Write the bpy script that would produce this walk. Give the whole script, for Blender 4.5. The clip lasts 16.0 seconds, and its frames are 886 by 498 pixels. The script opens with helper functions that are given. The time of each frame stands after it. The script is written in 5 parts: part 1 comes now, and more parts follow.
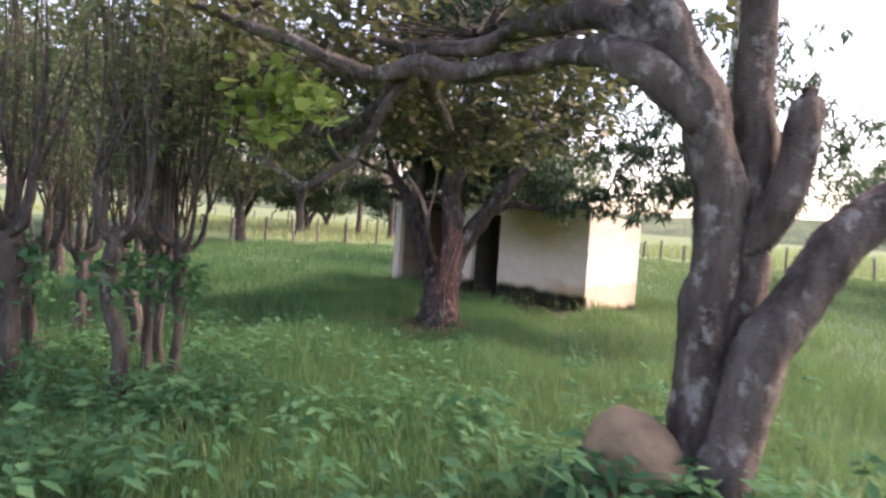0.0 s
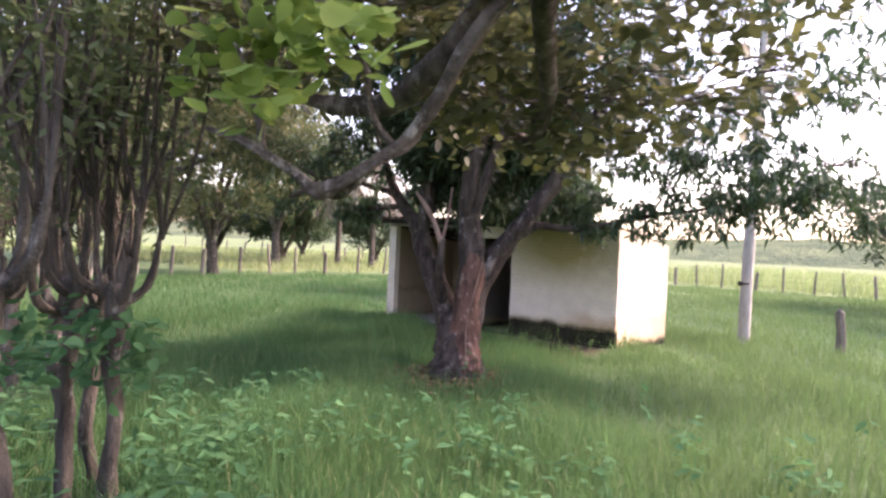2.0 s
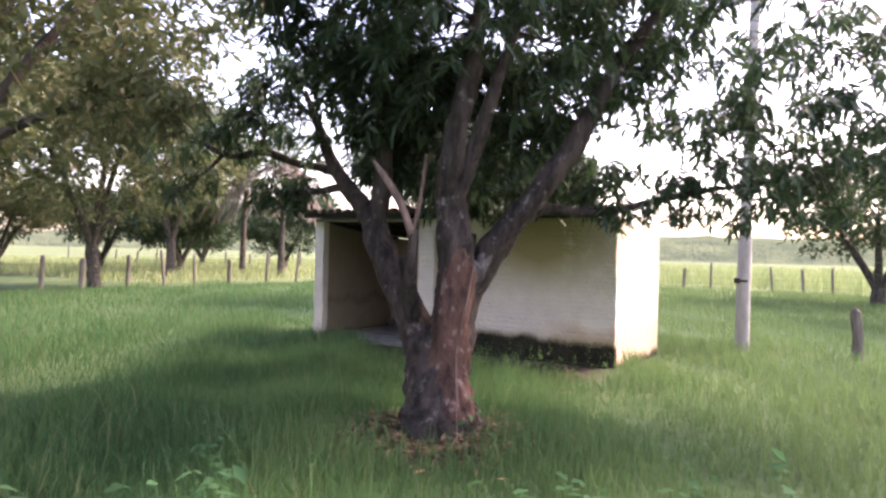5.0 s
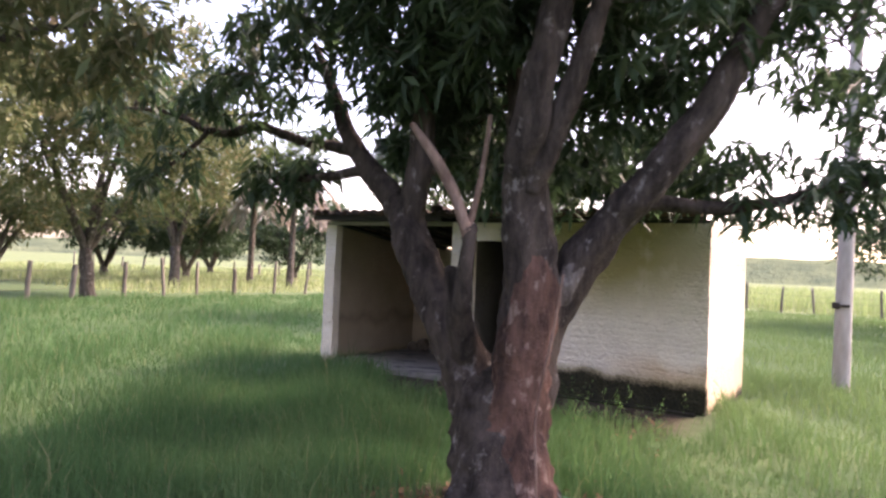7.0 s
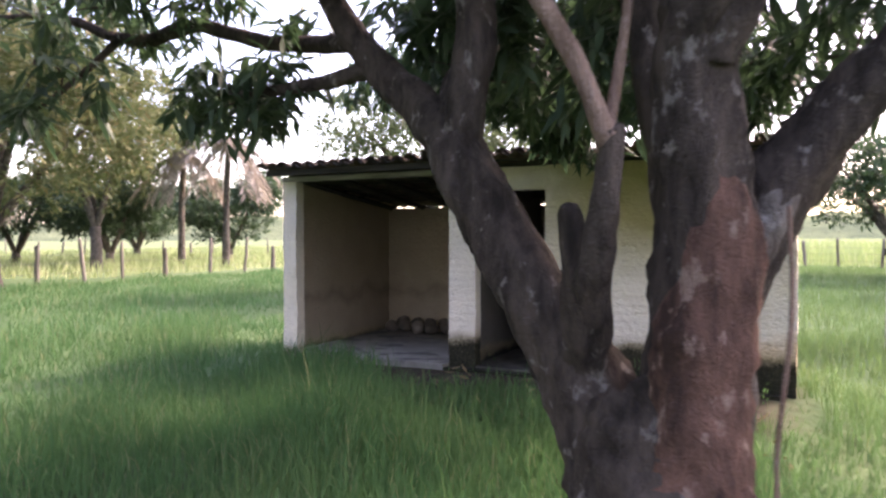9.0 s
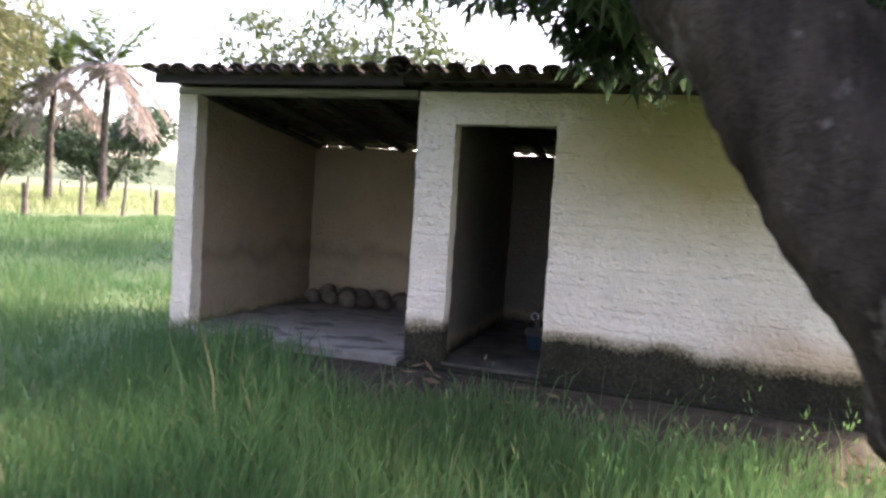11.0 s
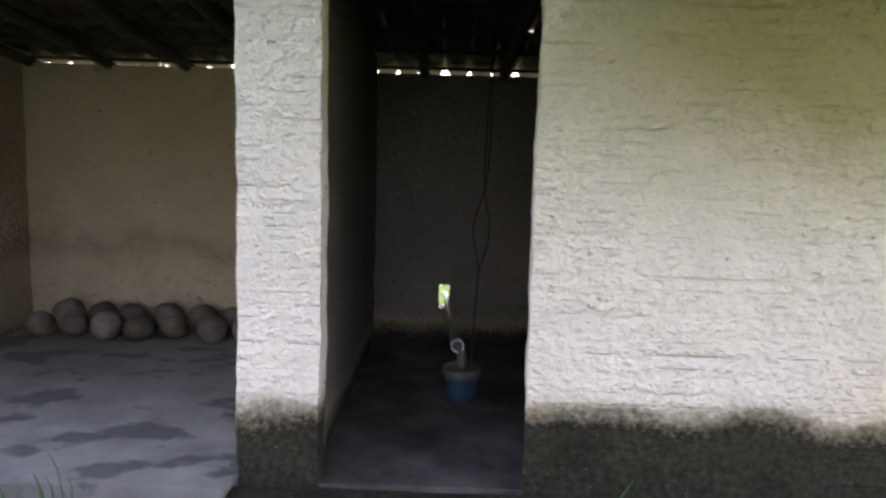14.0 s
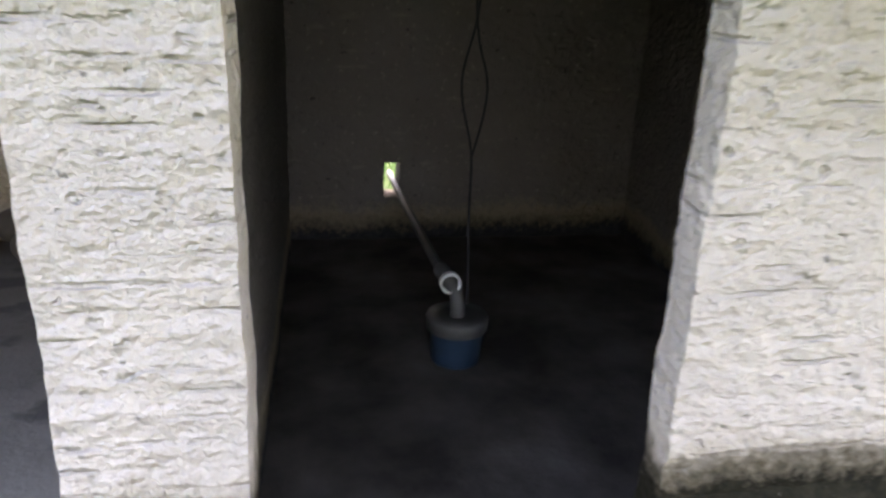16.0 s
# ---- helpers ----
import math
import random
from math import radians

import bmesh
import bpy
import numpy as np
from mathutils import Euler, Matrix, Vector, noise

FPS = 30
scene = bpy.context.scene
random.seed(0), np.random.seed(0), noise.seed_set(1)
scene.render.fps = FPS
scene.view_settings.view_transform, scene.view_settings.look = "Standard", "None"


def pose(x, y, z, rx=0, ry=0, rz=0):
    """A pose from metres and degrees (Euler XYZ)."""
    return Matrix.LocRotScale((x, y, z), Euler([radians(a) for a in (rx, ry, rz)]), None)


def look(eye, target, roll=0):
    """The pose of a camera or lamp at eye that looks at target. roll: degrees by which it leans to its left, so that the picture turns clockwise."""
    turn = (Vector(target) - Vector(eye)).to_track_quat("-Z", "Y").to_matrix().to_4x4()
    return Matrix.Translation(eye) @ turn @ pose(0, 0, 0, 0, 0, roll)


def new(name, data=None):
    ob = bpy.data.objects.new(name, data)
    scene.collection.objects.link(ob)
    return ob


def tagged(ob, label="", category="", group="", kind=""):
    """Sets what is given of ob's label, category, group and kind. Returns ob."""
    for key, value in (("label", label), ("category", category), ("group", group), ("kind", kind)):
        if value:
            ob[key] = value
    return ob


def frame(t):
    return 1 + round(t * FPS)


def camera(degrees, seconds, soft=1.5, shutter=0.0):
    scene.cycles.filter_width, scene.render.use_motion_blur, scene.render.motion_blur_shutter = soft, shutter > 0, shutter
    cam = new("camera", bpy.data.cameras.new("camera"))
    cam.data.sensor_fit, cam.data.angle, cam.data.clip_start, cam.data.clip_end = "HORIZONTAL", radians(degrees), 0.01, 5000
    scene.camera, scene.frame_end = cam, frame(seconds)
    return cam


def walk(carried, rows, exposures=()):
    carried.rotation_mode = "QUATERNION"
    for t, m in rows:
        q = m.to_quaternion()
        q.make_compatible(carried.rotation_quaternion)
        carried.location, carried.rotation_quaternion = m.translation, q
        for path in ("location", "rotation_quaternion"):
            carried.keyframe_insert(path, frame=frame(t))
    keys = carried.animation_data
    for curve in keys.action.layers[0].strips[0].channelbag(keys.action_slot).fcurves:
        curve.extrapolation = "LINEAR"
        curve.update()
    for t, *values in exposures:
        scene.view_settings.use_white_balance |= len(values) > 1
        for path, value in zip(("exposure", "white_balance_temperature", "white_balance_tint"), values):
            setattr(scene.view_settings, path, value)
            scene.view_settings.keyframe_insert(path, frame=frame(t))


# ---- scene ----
cam = camera(64.0, 16.0, soft=2.5, shutter=0.5)
PATH = [
    (0, (10.855, -13.913, 1.813), (9.56, -12.391, 1.723), 4.0),
    (0.5, (10.437, -13.685, 1.816), (9.126, -12.175, 1.784), 3.8),
    (1, (10.049, -13.514, 1.75), (8.838, -11.923, 1.795), 1.3),
    (1.5, (9.479, -12.99, 1.764), (8.227, -11.43, 1.768), 2.3),
    (2, (8.965, -12.66, 1.756), (7.722, -11.094, 1.745), 2.8),
    (2.5, (8.503, -12.377, 1.748), (7.341, -10.75, 1.816), 1.7),
    (3, (8.004, -12.004, 1.732), (6.853, -10.369, 1.729), 3.2),
    (3.5, (7.504, -11.719, 1.739), (6.419, -10.039, 1.748), 1.9),
    (4, (7.126, -11.342, 1.659), (6.095, -9.629, 1.636), 1.5),
    (6.5, (5.343, -9.182, 1.604), (4.312, -7.47, 1.671), 1.6),
    (7, (4.928, -8.744, 1.568), (3.872, -7.046, 1.617), 2.5),
    (7.5, (4.496, -8.478, 1.473), (3.6, -6.691, 1.537), 2.7),
    (8, (4.061, -8.082, 1.45), (3.109, -6.323, 1.436), 0.8),
    (10.5, (2.037, -6.002, 1.368), (1.34, -4.129, 1.296), 1.3),
    (11, (1.713, -5.537, 1.321), (1.099, -3.638, 1.187), 3.7),
    (11.5, (1.503, -5.109, 1.31), (1.122, -3.146, 1.28), 1.7),
    (12, (1.279, -4.547, 1.324), (1.026, -2.563, 1.291), 2.0),
    (12.5, (0.997, -4.116, 1.311), (0.871, -2.121, 1.377), 1.3),
    (13, (0.866, -3.657, 1.304), (0.771, -1.659, 1.329), -0.3),
    (13.5, (0.668, -3.16, 1.318), (0.56, -1.174, 1.108), 0.2),
    (14, (0.46, -2.721, 1.323), (0.447, -0.738, 1.063), 1.7),
    (14.5, (0.341, -2.267, 1.288), (0.371, -0.316, 0.851), 0.7),
    (15, (0.275, -1.883, 1.296), (0.277, 0.037, 0.738), 0.0),
    (15.5, (0.198, -1.492, 1.272), (0.488, 0.403, 0.7), 4.5),
    (16, (0.112, -1.124, 1.253), (0.436, 0.721, 0.552), 2.5),
]
walk(cam, [(t, look(eye, target, roll)) for t, eye, target, roll in PATH],
     [(0.0, 2.2, 7200, 36), (0.5, 2.55, 7200, 37), (1.0, 2.7, 7200, 38), (1.5, 2.55, 7200, 39), (4.0, 2.55, 7200, 40), (6.5, 2.52, 7450, 41), (8.0, 2.62, 7350, 39), (10.5, 3.0, 7100, 37), (11.5, 3.28, 7000, 38), (12.0, 3.48, 6950, 38), (13.0, 3.38, 7250, 37), (13.5, 3.4, 7400, 37), (14.0, 3.62, 7350, 35), (15.5, 3.9, 7500, 34), (16.0, 3.72, 7550, 33)])

# ---- light ----
SUN_AZ, SUN_EL = 34.0, 42.0     # degrees from +y towards +x, and above the horizon
world = bpy.data.worlds.new("sky")
scene.world = world
world.use_nodes = True
wn = world.node_tree
sky = wn.nodes.new("ShaderNodeTexSky")
sky.sky_type = "NISHITA"
sky.sun_disc = False
sky.sun_elevation = radians(SUN_EL)
sky.sun_rotation = radians(SUN_AZ)
sky.air_density, sky.dust_density, sky.ozone_density = 1.0, 2.2, 0.8
wn.nodes["Background"].inputs["Strength"].default_value = 0.15
wn.links.new(sky.outputs[0], wn.nodes["Background"].inputs["Color"])
sun = new("sun", bpy.data.lights.new("sun", "SUN"))
sun.data.energy, sun.data.angle, sun.data.color = 1.6, radians(10.0), (1.0, 0.93, 0.82)
SUN_DIR = Vector((math.sin(radians(SUN_AZ)) * math.cos(radians(SUN_EL)), math.cos(radians(SUN_AZ)) * math.cos(radians(SUN_EL)), math.sin(radians(SUN_EL))))
sun.matrix_world = look(SUN_DIR * 60, (0, 0, 0))

# ---- materials ----
rng = np.random.default_rng(7)


class Mat:
    """A small builder of node materials."""

    def __init__(self, name, rough=0.8, metal=0.0, spec=0.3):
        self.m = bpy.data.materials.new(name)
        self.m.use_nodes = True
        self.t = self.m.node_tree
        self.b = self.t.nodes["Principled BSDF"]
        self.b.inputs["Roughness"].default_value = rough
        self.b.inputs["Metallic"].default_value = metal
        self.b.inputs["Specular IOR Level"].default_value = spec
        self.co = self.n("ShaderNodeTexCoord").outputs["Object"]

    def n(self, kind):
        return self.t.nodes.new(kind)

    def put(self, a, b):
        if isinstance(a, (int, float, tuple)):
            b.default_value = a
        else:
            self.t.links.new(a, b)

    def noise(self, scale, detail=4.0, stretch=None, rough=0.55, at=None):
        v = at or self.co
        if stretch:
            mp = self.n("ShaderNodeMapping")
            mp.inputs["Scale"].default_value = stretch
            self.put(v, mp.inputs["Vector"])
            v = mp.outputs[0]
        x = self.n("ShaderNodeTexNoise")
        x.inputs["Scale"].default_value, x.inputs["Detail"].default_value, x.inputs["Roughness"].default_value = scale, detail, rough
        self.put(v, x.inputs["Vector"])
        return x.outputs["Fac"]

    def ramp(self, f, *stops):
        r = self.n("ShaderNodeValToRGB")
        e = r.color_ramp.elements
        while len(e) < len(stops):
            e.new(0.5)
        for s, (p, c) in zip(e, stops):
            s.position = p
            s.color = (*c, 1) if isinstance(c, tuple) else (c, c, c, 1)
        self.put(f, r.inputs[0])
        return r.outputs[0]

    def mix(self, f, a, b, mode="MIX"):
        x = self.n("ShaderNodeMixRGB")
        x.blend_type = mode
        for k, v in zip(("Fac", "Color1", "Color2"), (f, a, b)):
            if isinstance(v, tuple) and len(v) == 3:
                v = (*v, 1)
            self.put(v, x.inputs[k])
        return x.outputs[0]

    def math(self, op, a, b=0.0, clamp=False):
        x = self.n("ShaderNodeMath")
        x.operation, x.use_clamp = op, clamp
        self.put(a, x.inputs[0])
        self.put(b, x.inputs[1])
        return x.outputs[0]

    def axis(self, i, at=None):
        s = self.n("ShaderNodeSeparateXYZ")
        self.put(at or self.co, s.inputs[0])
        return s.outputs[i]

    def bump(self, h, strength=0.4, dist=0.01):
        x = self.n("ShaderNodeBump")
        x.inputs["Strength"].default_value, x.inputs["Distance"].default_value = strength, dist
        self.put(h, x.inputs["Height"])
        self.put(x.outputs[0], self.b.inputs["Normal"])

    def color(self, c):
        self.put(c if not (isinstance(c, tuple) and len(c) == 3) else (*c, 1), self.b.inputs["Base Color"])
        return self

    def island(self):
        return self.n("ShaderNodeNewGeometry").outputs["Random Per Island"]

    def chance(self):
        return self.n("ShaderNodeObjectInfo").outputs["Random"]

    def through_light(self, c, share):
        tr, mx = self.n("ShaderNodeBsdfTranslucent"), self.n("ShaderNodeMixShader")
        self.put(c, tr.inputs["Color"])
        mx.inputs[0].default_value = share
        out = self.t.nodes["Material Output"]
        self.put(self.b.outputs[0], mx.inputs[1])
        self.put(tr.outputs[0], mx.inputs[2])
        self.put(mx.outputs[0], out.inputs["Surface"])


def leaf_material(name, dark, mid, light, share=0.35, rough=0.5, rare=None, glow=(0.22, 0.40, 0.13), dry=None):
    k = Mat(name, rough, spec=0.2)
    stops = [(0.0, dark), (0.5, mid), (0.92, light)]
    if rare:
        stops.append((0.97, rare))
    c = k.ramp(k.island(), *stops)
    c = k.mix(k.math("MULTIPLY", k.noise(0.9, 2), 0.5), c, mid)
    if dry:
        # uneven dry patches, plus the open side's sunlit yellow put into the colour
        side = k.math("MULTIPLY", k.math("SUBTRACT", k.math("ADD", k.axis(0), k.math("MULTIPLY", k.axis(1), 0.55)), 1.2), 0.28, True)
        patch = k.ramp(k.noise(0.45, 4), (0.36, 0.0), (0.62, 1.0))
        c = k.mix(k.math("MULTIPLY", k.math("ADD", k.math("MULTIPLY", side, 0.6), k.math("MULTIPLY", patch, 0.25)), 0.85, True), c, dry)
    k.color(c)
    k.through_light(k.mix(0.5, c, glow), share)
    return k.m


def bark_material(name, dark, mid, pale, patch=0.62, scale=6.0):
    k = Mat(name, 0.9, spec=0.15)
    n1 = k.noise(scale * 1.4, 7, (1, 1, 0.3), 0.65)
    n2 = k.noise(scale * 1.5, 6, (1, 1, 0.7), 0.65)
    c = k.ramp(n1, (0.36, dark), (0.56, mid), (0.72, tuple(v * 1.5 for v in mid)))
    c = k.mix(k.ramp(n2, (patch, 0.0), (patch + 0.09, 1.0)), c, pale)
    k.color(k.mix(k.math("MULTIPLY", k.noise(60, 3), 0.35), c, dark))
    h = k.math("ADD", k.math("MULTIPLY", k.noise(14, 7, (1, 1, 0.25), 0.7), 1.0), k.math("MULTIPLY", k.noise(70, 3), 0.3))
    k.bump(h, 1.0, 0.06)
    return k.m


def plaster_material(name, stained=True, smear=0.0, base=(0.85, 0.765, 0.66), foot=0.335, damp_dark=(0.018, 0.018, 0.012), damp_mid=(0.045, 0.041, 0.026)):
    k = Mat(name, 0.92, spec=0.15)
    x, z = k.axis(0), k.axis(2)
    c = k.ramp(k.noise(3.0, 6), (0.3, tuple(v * 0.86 for v in base)), (0.7, base))
    c = k.mix(k.ramp(k.noise(34, 3), (0.62, 0.0), (0.74, 0.4)), c, (0.40, 0.36, 0.30))
    c = k.mix(k.ramp(k.noise(11, 5, (0.5, 1, 2.6)), (0.62, 0.0), (0.74, 0.2)), c, (0.42, 0.38, 0.31))
    wob = k.math("SUBTRACT", k.noise(1.9, 5, (1, 1, 1)), 0.5)
    # flutes of the hollow bricks showing through the thin coat in patches
    flute = k.math("SINE", k.math("ADD", k.math("MULTIPLY", z, 122.0), k.math("MULTIPLY", k.noise(1.6, 2), 3.0)), 0.0)
    patchy = k.ramp(k.noise(6.5, 5, (0.6, 1, 1.5), 0.6), (0.50, 0.0), (0.64, 1.0))
    groove = k.math("MULTIPLY", k.math("MULTIPLY", k.ramp(flute, (0.70, 0.0), (0.97, 1.0)), patchy), 1.0 if stained else 0.25)
    c = k.mix(k.math("MULTIPLY", k.math("MULTIPLY", groove, k.ramp(k.noise(8, 4, (0.5, 1, 1)), (0.42, 0.1), (0.62, 1.0))), 0.26), c, tuple(v * 0.36 for v in base))
    # small dark pits
    c = k.mix(k.ramp(k.noise(23, 3, (0.8, 1, 1.2)), (0.69, 0.0), (0.73, 0.8)), c, tuple(v * 0.25 for v in base))
    if stained:
        # greenish run-off under the leaves, upper half of the wall beside the door
        gx = k.math("SUBTRACT", 1.0, k.math("ABSOLUTE", k.math("MULTIPLY", k.math("SUBTRACT", x, 1.95), 0.52)), True)
        gz_ = k.math("MULTIPLY", k.math("SUBTRACT", z, 0.95), 1.3, True)
        g = k.math("MULTIPLY", k.math("MULTIPLY", gx, gz_), k.ramp(k.noise(2.0, 5, (1.1, 1, 0.8)), (0.18, 0.0), (0.46, 1.0)))
        c = k.mix(k.math("MULTIPLY", g, 1.35, True), c, (0.40, 0.345, 0.175))
        # ochre earth splashed on the corner
        ox = k.math("MULTIPLY", k.math("SUBTRACT", x, 1.9), 1.4, True)
        oz = k.math("MULTIPLY", k.math("SUBTRACT", k.math("ADD", 0.62, k.math("MULTIPLY", wob, 0.7)), z), 5.0, True)
        c = k.mix(k.math("MULTIPLY", k.math("MULTIPLY", ox, oz), 0.6), c, (0.52, 0.33, 0.17))
    if smear:
        # a grimy smear rubbed along the wall
        band = k.math("SUBTRACT", 1.0, k.math("MULTIPLY", k.math("ABSOLUTE", k.math("SUBTRACT", z, k.math("ADD", 0.62, k.math("MULTIPLY", wob, 0.5)))), 7.0), True)
        c = k.mix(k.math("MULTIPLY", k.math("MULTIPLY", band, k.noise(2.2, 4, (1.5, 1, 0.6))), smear), c, (0.09, 0.075, 0.06))
    # moss and damp that crept up from the foot
    edge = k.math("ADD", foot, k.math("MULTIPLY", wob, 0.26))
    edge = k.math("ADD", edge, k.math("MULTIPLY", k.math("SUBTRACT", k.noise(38, 6, rough=0.75), 0.5), 0.22))
    c = k.mix(k.math("MULTIPLY", k.math("MULTIPLY", k.math("SUBTRACT", k.math("ADD", edge, 0.07), z), 8.0, True), 0.75), c, (0.37, 0.30, 0.17))
    damp = k.math("MULTIPLY", k.math("SUBTRACT", edge, z), 10.0, True)
    moss = k.ramp(k.noise(34, 6, rough=0.65), (0.36, damp_dark), (0.60, damp_mid), (0.80, tuple(v * 1.8 for v in damp_mid)))
    moss = k.mix(k.ramp(k.noise(3.2, 4), (0.42, 0.0), (0.66, 0.55)), moss, tuple(v * 0.62 for v in damp_dark))
    moss = k.mix(k.ramp(k.noise(52, 3), (0.69, 0.0), (0.74, 0.55)), moss, (0.26, 0.24, 0.18))
    c = k.mix(damp, c, moss)
    k.color(c)
    h = k.math("ADD", k.math("MULTIPLY", k.noise(30, 3, (0.8, 1, 1.3), 0.5), 1.0), k.math("MULTIPLY", k.noise(120, 3), 0.22))
    h = k.math("ADD", h, k.math("MULTIPLY", k.ramp(k.noise(40, 1, (0.9, 1, 1.3)), (0.36, 0.0), (0.68, 1.0)), 0.22))
    h = k.math("SUBTRACT", h, k.math("MULTIPLY", k.ramp(k.noise(24, 2, (0.8, 1, 1.2)), (0.64, 0.0), (0.76, 1.0)), 0.8))
    h = k.math("ADD", h, k.math("MULTIPLY", k.noise(19, 3), 1.0))
    h = k.math("SUBTRACT", h, k.math("MULTIPLY", groove, 0.6))
    k.bump(k.math("MULTIPLY", h, k.math("SUBTRACT", 1.0, k.math("MULTIPLY", damp, 0.6))), 1.0, 0.020)
    return k.m


M_PLASTER = plaster_material("weathered_plaster")
M_SIDE = plaster_material("sunny_plaster", True, 0.0, (0.82, 0.735, 0.605), 0.02)
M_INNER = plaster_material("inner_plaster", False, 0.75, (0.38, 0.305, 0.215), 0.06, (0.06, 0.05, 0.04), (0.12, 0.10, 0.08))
# plaster again, with the unlit room's darkness put into its colour
M_ROOM = plaster_material("dim_room_plaster", False, 0.0, (0.165, 0.15, 0.13), 0.12, (0.03, 0.03, 0.029), (0.05, 0.049, 0.047))

k = Mat("concrete_floor", 0.85, spec=0.25)
c = k.ramp(k.noise(4, 6), (0.3, (0.21, 0.188, 0.158)), (0.7, (0.35, 0.318, 0.27)))
wet = k.ramp(k.noise(2.6, 5, (1, 1.5, 1), 0.5), (0.53, 0.0), (0.59, 1.0))
# concrete darkens steadily from mid-floor to the back wall
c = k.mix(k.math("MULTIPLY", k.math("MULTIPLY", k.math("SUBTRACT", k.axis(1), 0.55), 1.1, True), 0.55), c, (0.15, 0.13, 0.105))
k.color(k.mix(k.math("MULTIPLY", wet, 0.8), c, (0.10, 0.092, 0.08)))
k.bump(k.noise(40, 5), 0.4, 0.01)
M_FLOOR = k.m

# mottled concrete for the room; its lack of light is put into the colour
k = Mat("dim_room_concrete", 0.9, spec=0.2)
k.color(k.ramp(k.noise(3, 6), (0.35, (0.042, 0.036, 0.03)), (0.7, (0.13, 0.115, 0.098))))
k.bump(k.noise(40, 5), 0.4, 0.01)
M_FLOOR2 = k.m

k = Mat("clay_tile", 0.9, spec=0.15)
c = k.ramp(k.chance(), (0.0, (0.045, 0.036, 0.032)), (0.6, (0.085, 0.062, 0.05)), (1.0, (0.16, 0.095, 0.065)))
k.color(k.mix(k.ramp(k.noise(9, 5), (0.42, 0.0), (0.62, 0.85)), c, (0.055, 0.052, 0.045)))
k.bump(k.noise(60, 4), 0.4, 0.006)
M_TILE = k.m

k = Mat("old_timber", 0.85, spec=0.2)
k.color(k.ramp(k.noise(5, 6, (0.3, 6, 6)), (0.3, (0.022, 0.02, 0.018)), (0.7, (0.065, 0.056, 0.046))))
k.bump(k.noise(12, 5, (0.3, 6, 6)), 0.5, 0.01)
M_TIMBER = k.m

k = Mat("grey_timber", 0.85, spec=0.2)
k.color(k.ramp(k.noise(5, 6, (0.4, 6, 6)), (0.3, (0.16, 0.15, 0.135)), (0.7, (0.36, 0.34, 0.31))))
k.bump(k.noise(12, 5, (0.4, 6, 6)), 0.5, 0.01)
M_GREYWOOD = k.m

k = Mat("post_wood", 0.9, spec=0.15)
c = k.ramp(k.noise(7, 6, (3, 3, 0.4)), (0.3, (0.055, 0.048, 0.04)), (0.7, (0.20, 0.175, 0.145)))
k.color(k.mix(k.math("MULTIPLY", k.chance(), 0.4), c, (0.26, 0.24, 0.20)))
k.bump(k.noise(14, 5, (3, 3, 0.4)), 0.6, 0.015)
M_POST = k.m

k = Mat("pole_concrete", 0.85, spec=0.25)
k.color(k.ramp(k.noise(5, 6, (2, 2, 0.6)), (0.3, (0.27, 0.25, 0.225)), (0.7, (0.41, 0.385, 0.35))))
k.bump(k.noise(50, 4), 0.3, 0.006)
M_POLE = k.m

k = Mat("dry_husk", 0.9, spec=0.15)
c = k.ramp(k.chance(), (0.0, (0.07, 0.058, 0.045)), (1.0, (0.20, 0.165, 0.13)))
k.color(k.mix(k.ramp(k.noise(12, 5), (0.4, 0.0), (0.7, 0.7)), c, (0.06, 0.05, 0.04)))
k.bump(k.noise(45, 5, (1, 1, 0.3)), 0.5, 0.01)
M_HUSK = k.m

k = Mat("earth_mound", 0.95, spec=0.1)
c = k.ramp(k.noise(4, 6), (0.3, (0.17, 0.115, 0.068)), (0.7, (0.30, 0.215, 0.13)))
k.color(k.mix(k.ramp(k.noise(2.2, 3), (0.5, 0.0), (0.7, 0.6)), c, (0.16, 0.12, 0.07)))
k.bump(k.noise(18, 6), 0.7, 0.03)
M_MOUND = k.m

k = Mat("blue_plastic", 0.5, spec=0.4)
k.color(k.ramp(k.noise(6, 4), (0.3, (0.012, 0.03, 0.055)), (0.7, (0.022, 0.048, 0.085))))
k.bump(k.noise(30, 4), 0.15, 0.004)
M_BLUE = k.m
k = Mat("grey_plastic", 0.5, spec=0.4)
k.color(k.ramp(k.noise(6, 4), (0.3, (0.05, 0.05, 0.048)), (0.7, (0.095, 0.095, 0.09))))
M_PVC = k.m
k = Mat("white_plastic", 0.45, spec=0.4)
k.color(k.ramp(k.noise(8, 4), (0.3, (0.6, 0.6, 0.58)), (0.7, (0.75, 0.75, 0.73))))
M_WHITE = k.m
k = Mat("black_cable", 0.6, spec=0.3)
k.color(k.ramp(k.noise(20, 3), (0.3, (0.01, 0.01, 0.01)), (0.7, (0.03, 0.03, 0.03))))
M_CABLE = k.m
k = Mat("wire", 0.6, 0.7)
k.color(k.ramp(k.noise(20, 3), (0.3, (0.10, 0.09, 0.08)), (0.7, (0.22, 0.2, 0.18))))
M_WIRE = k.m

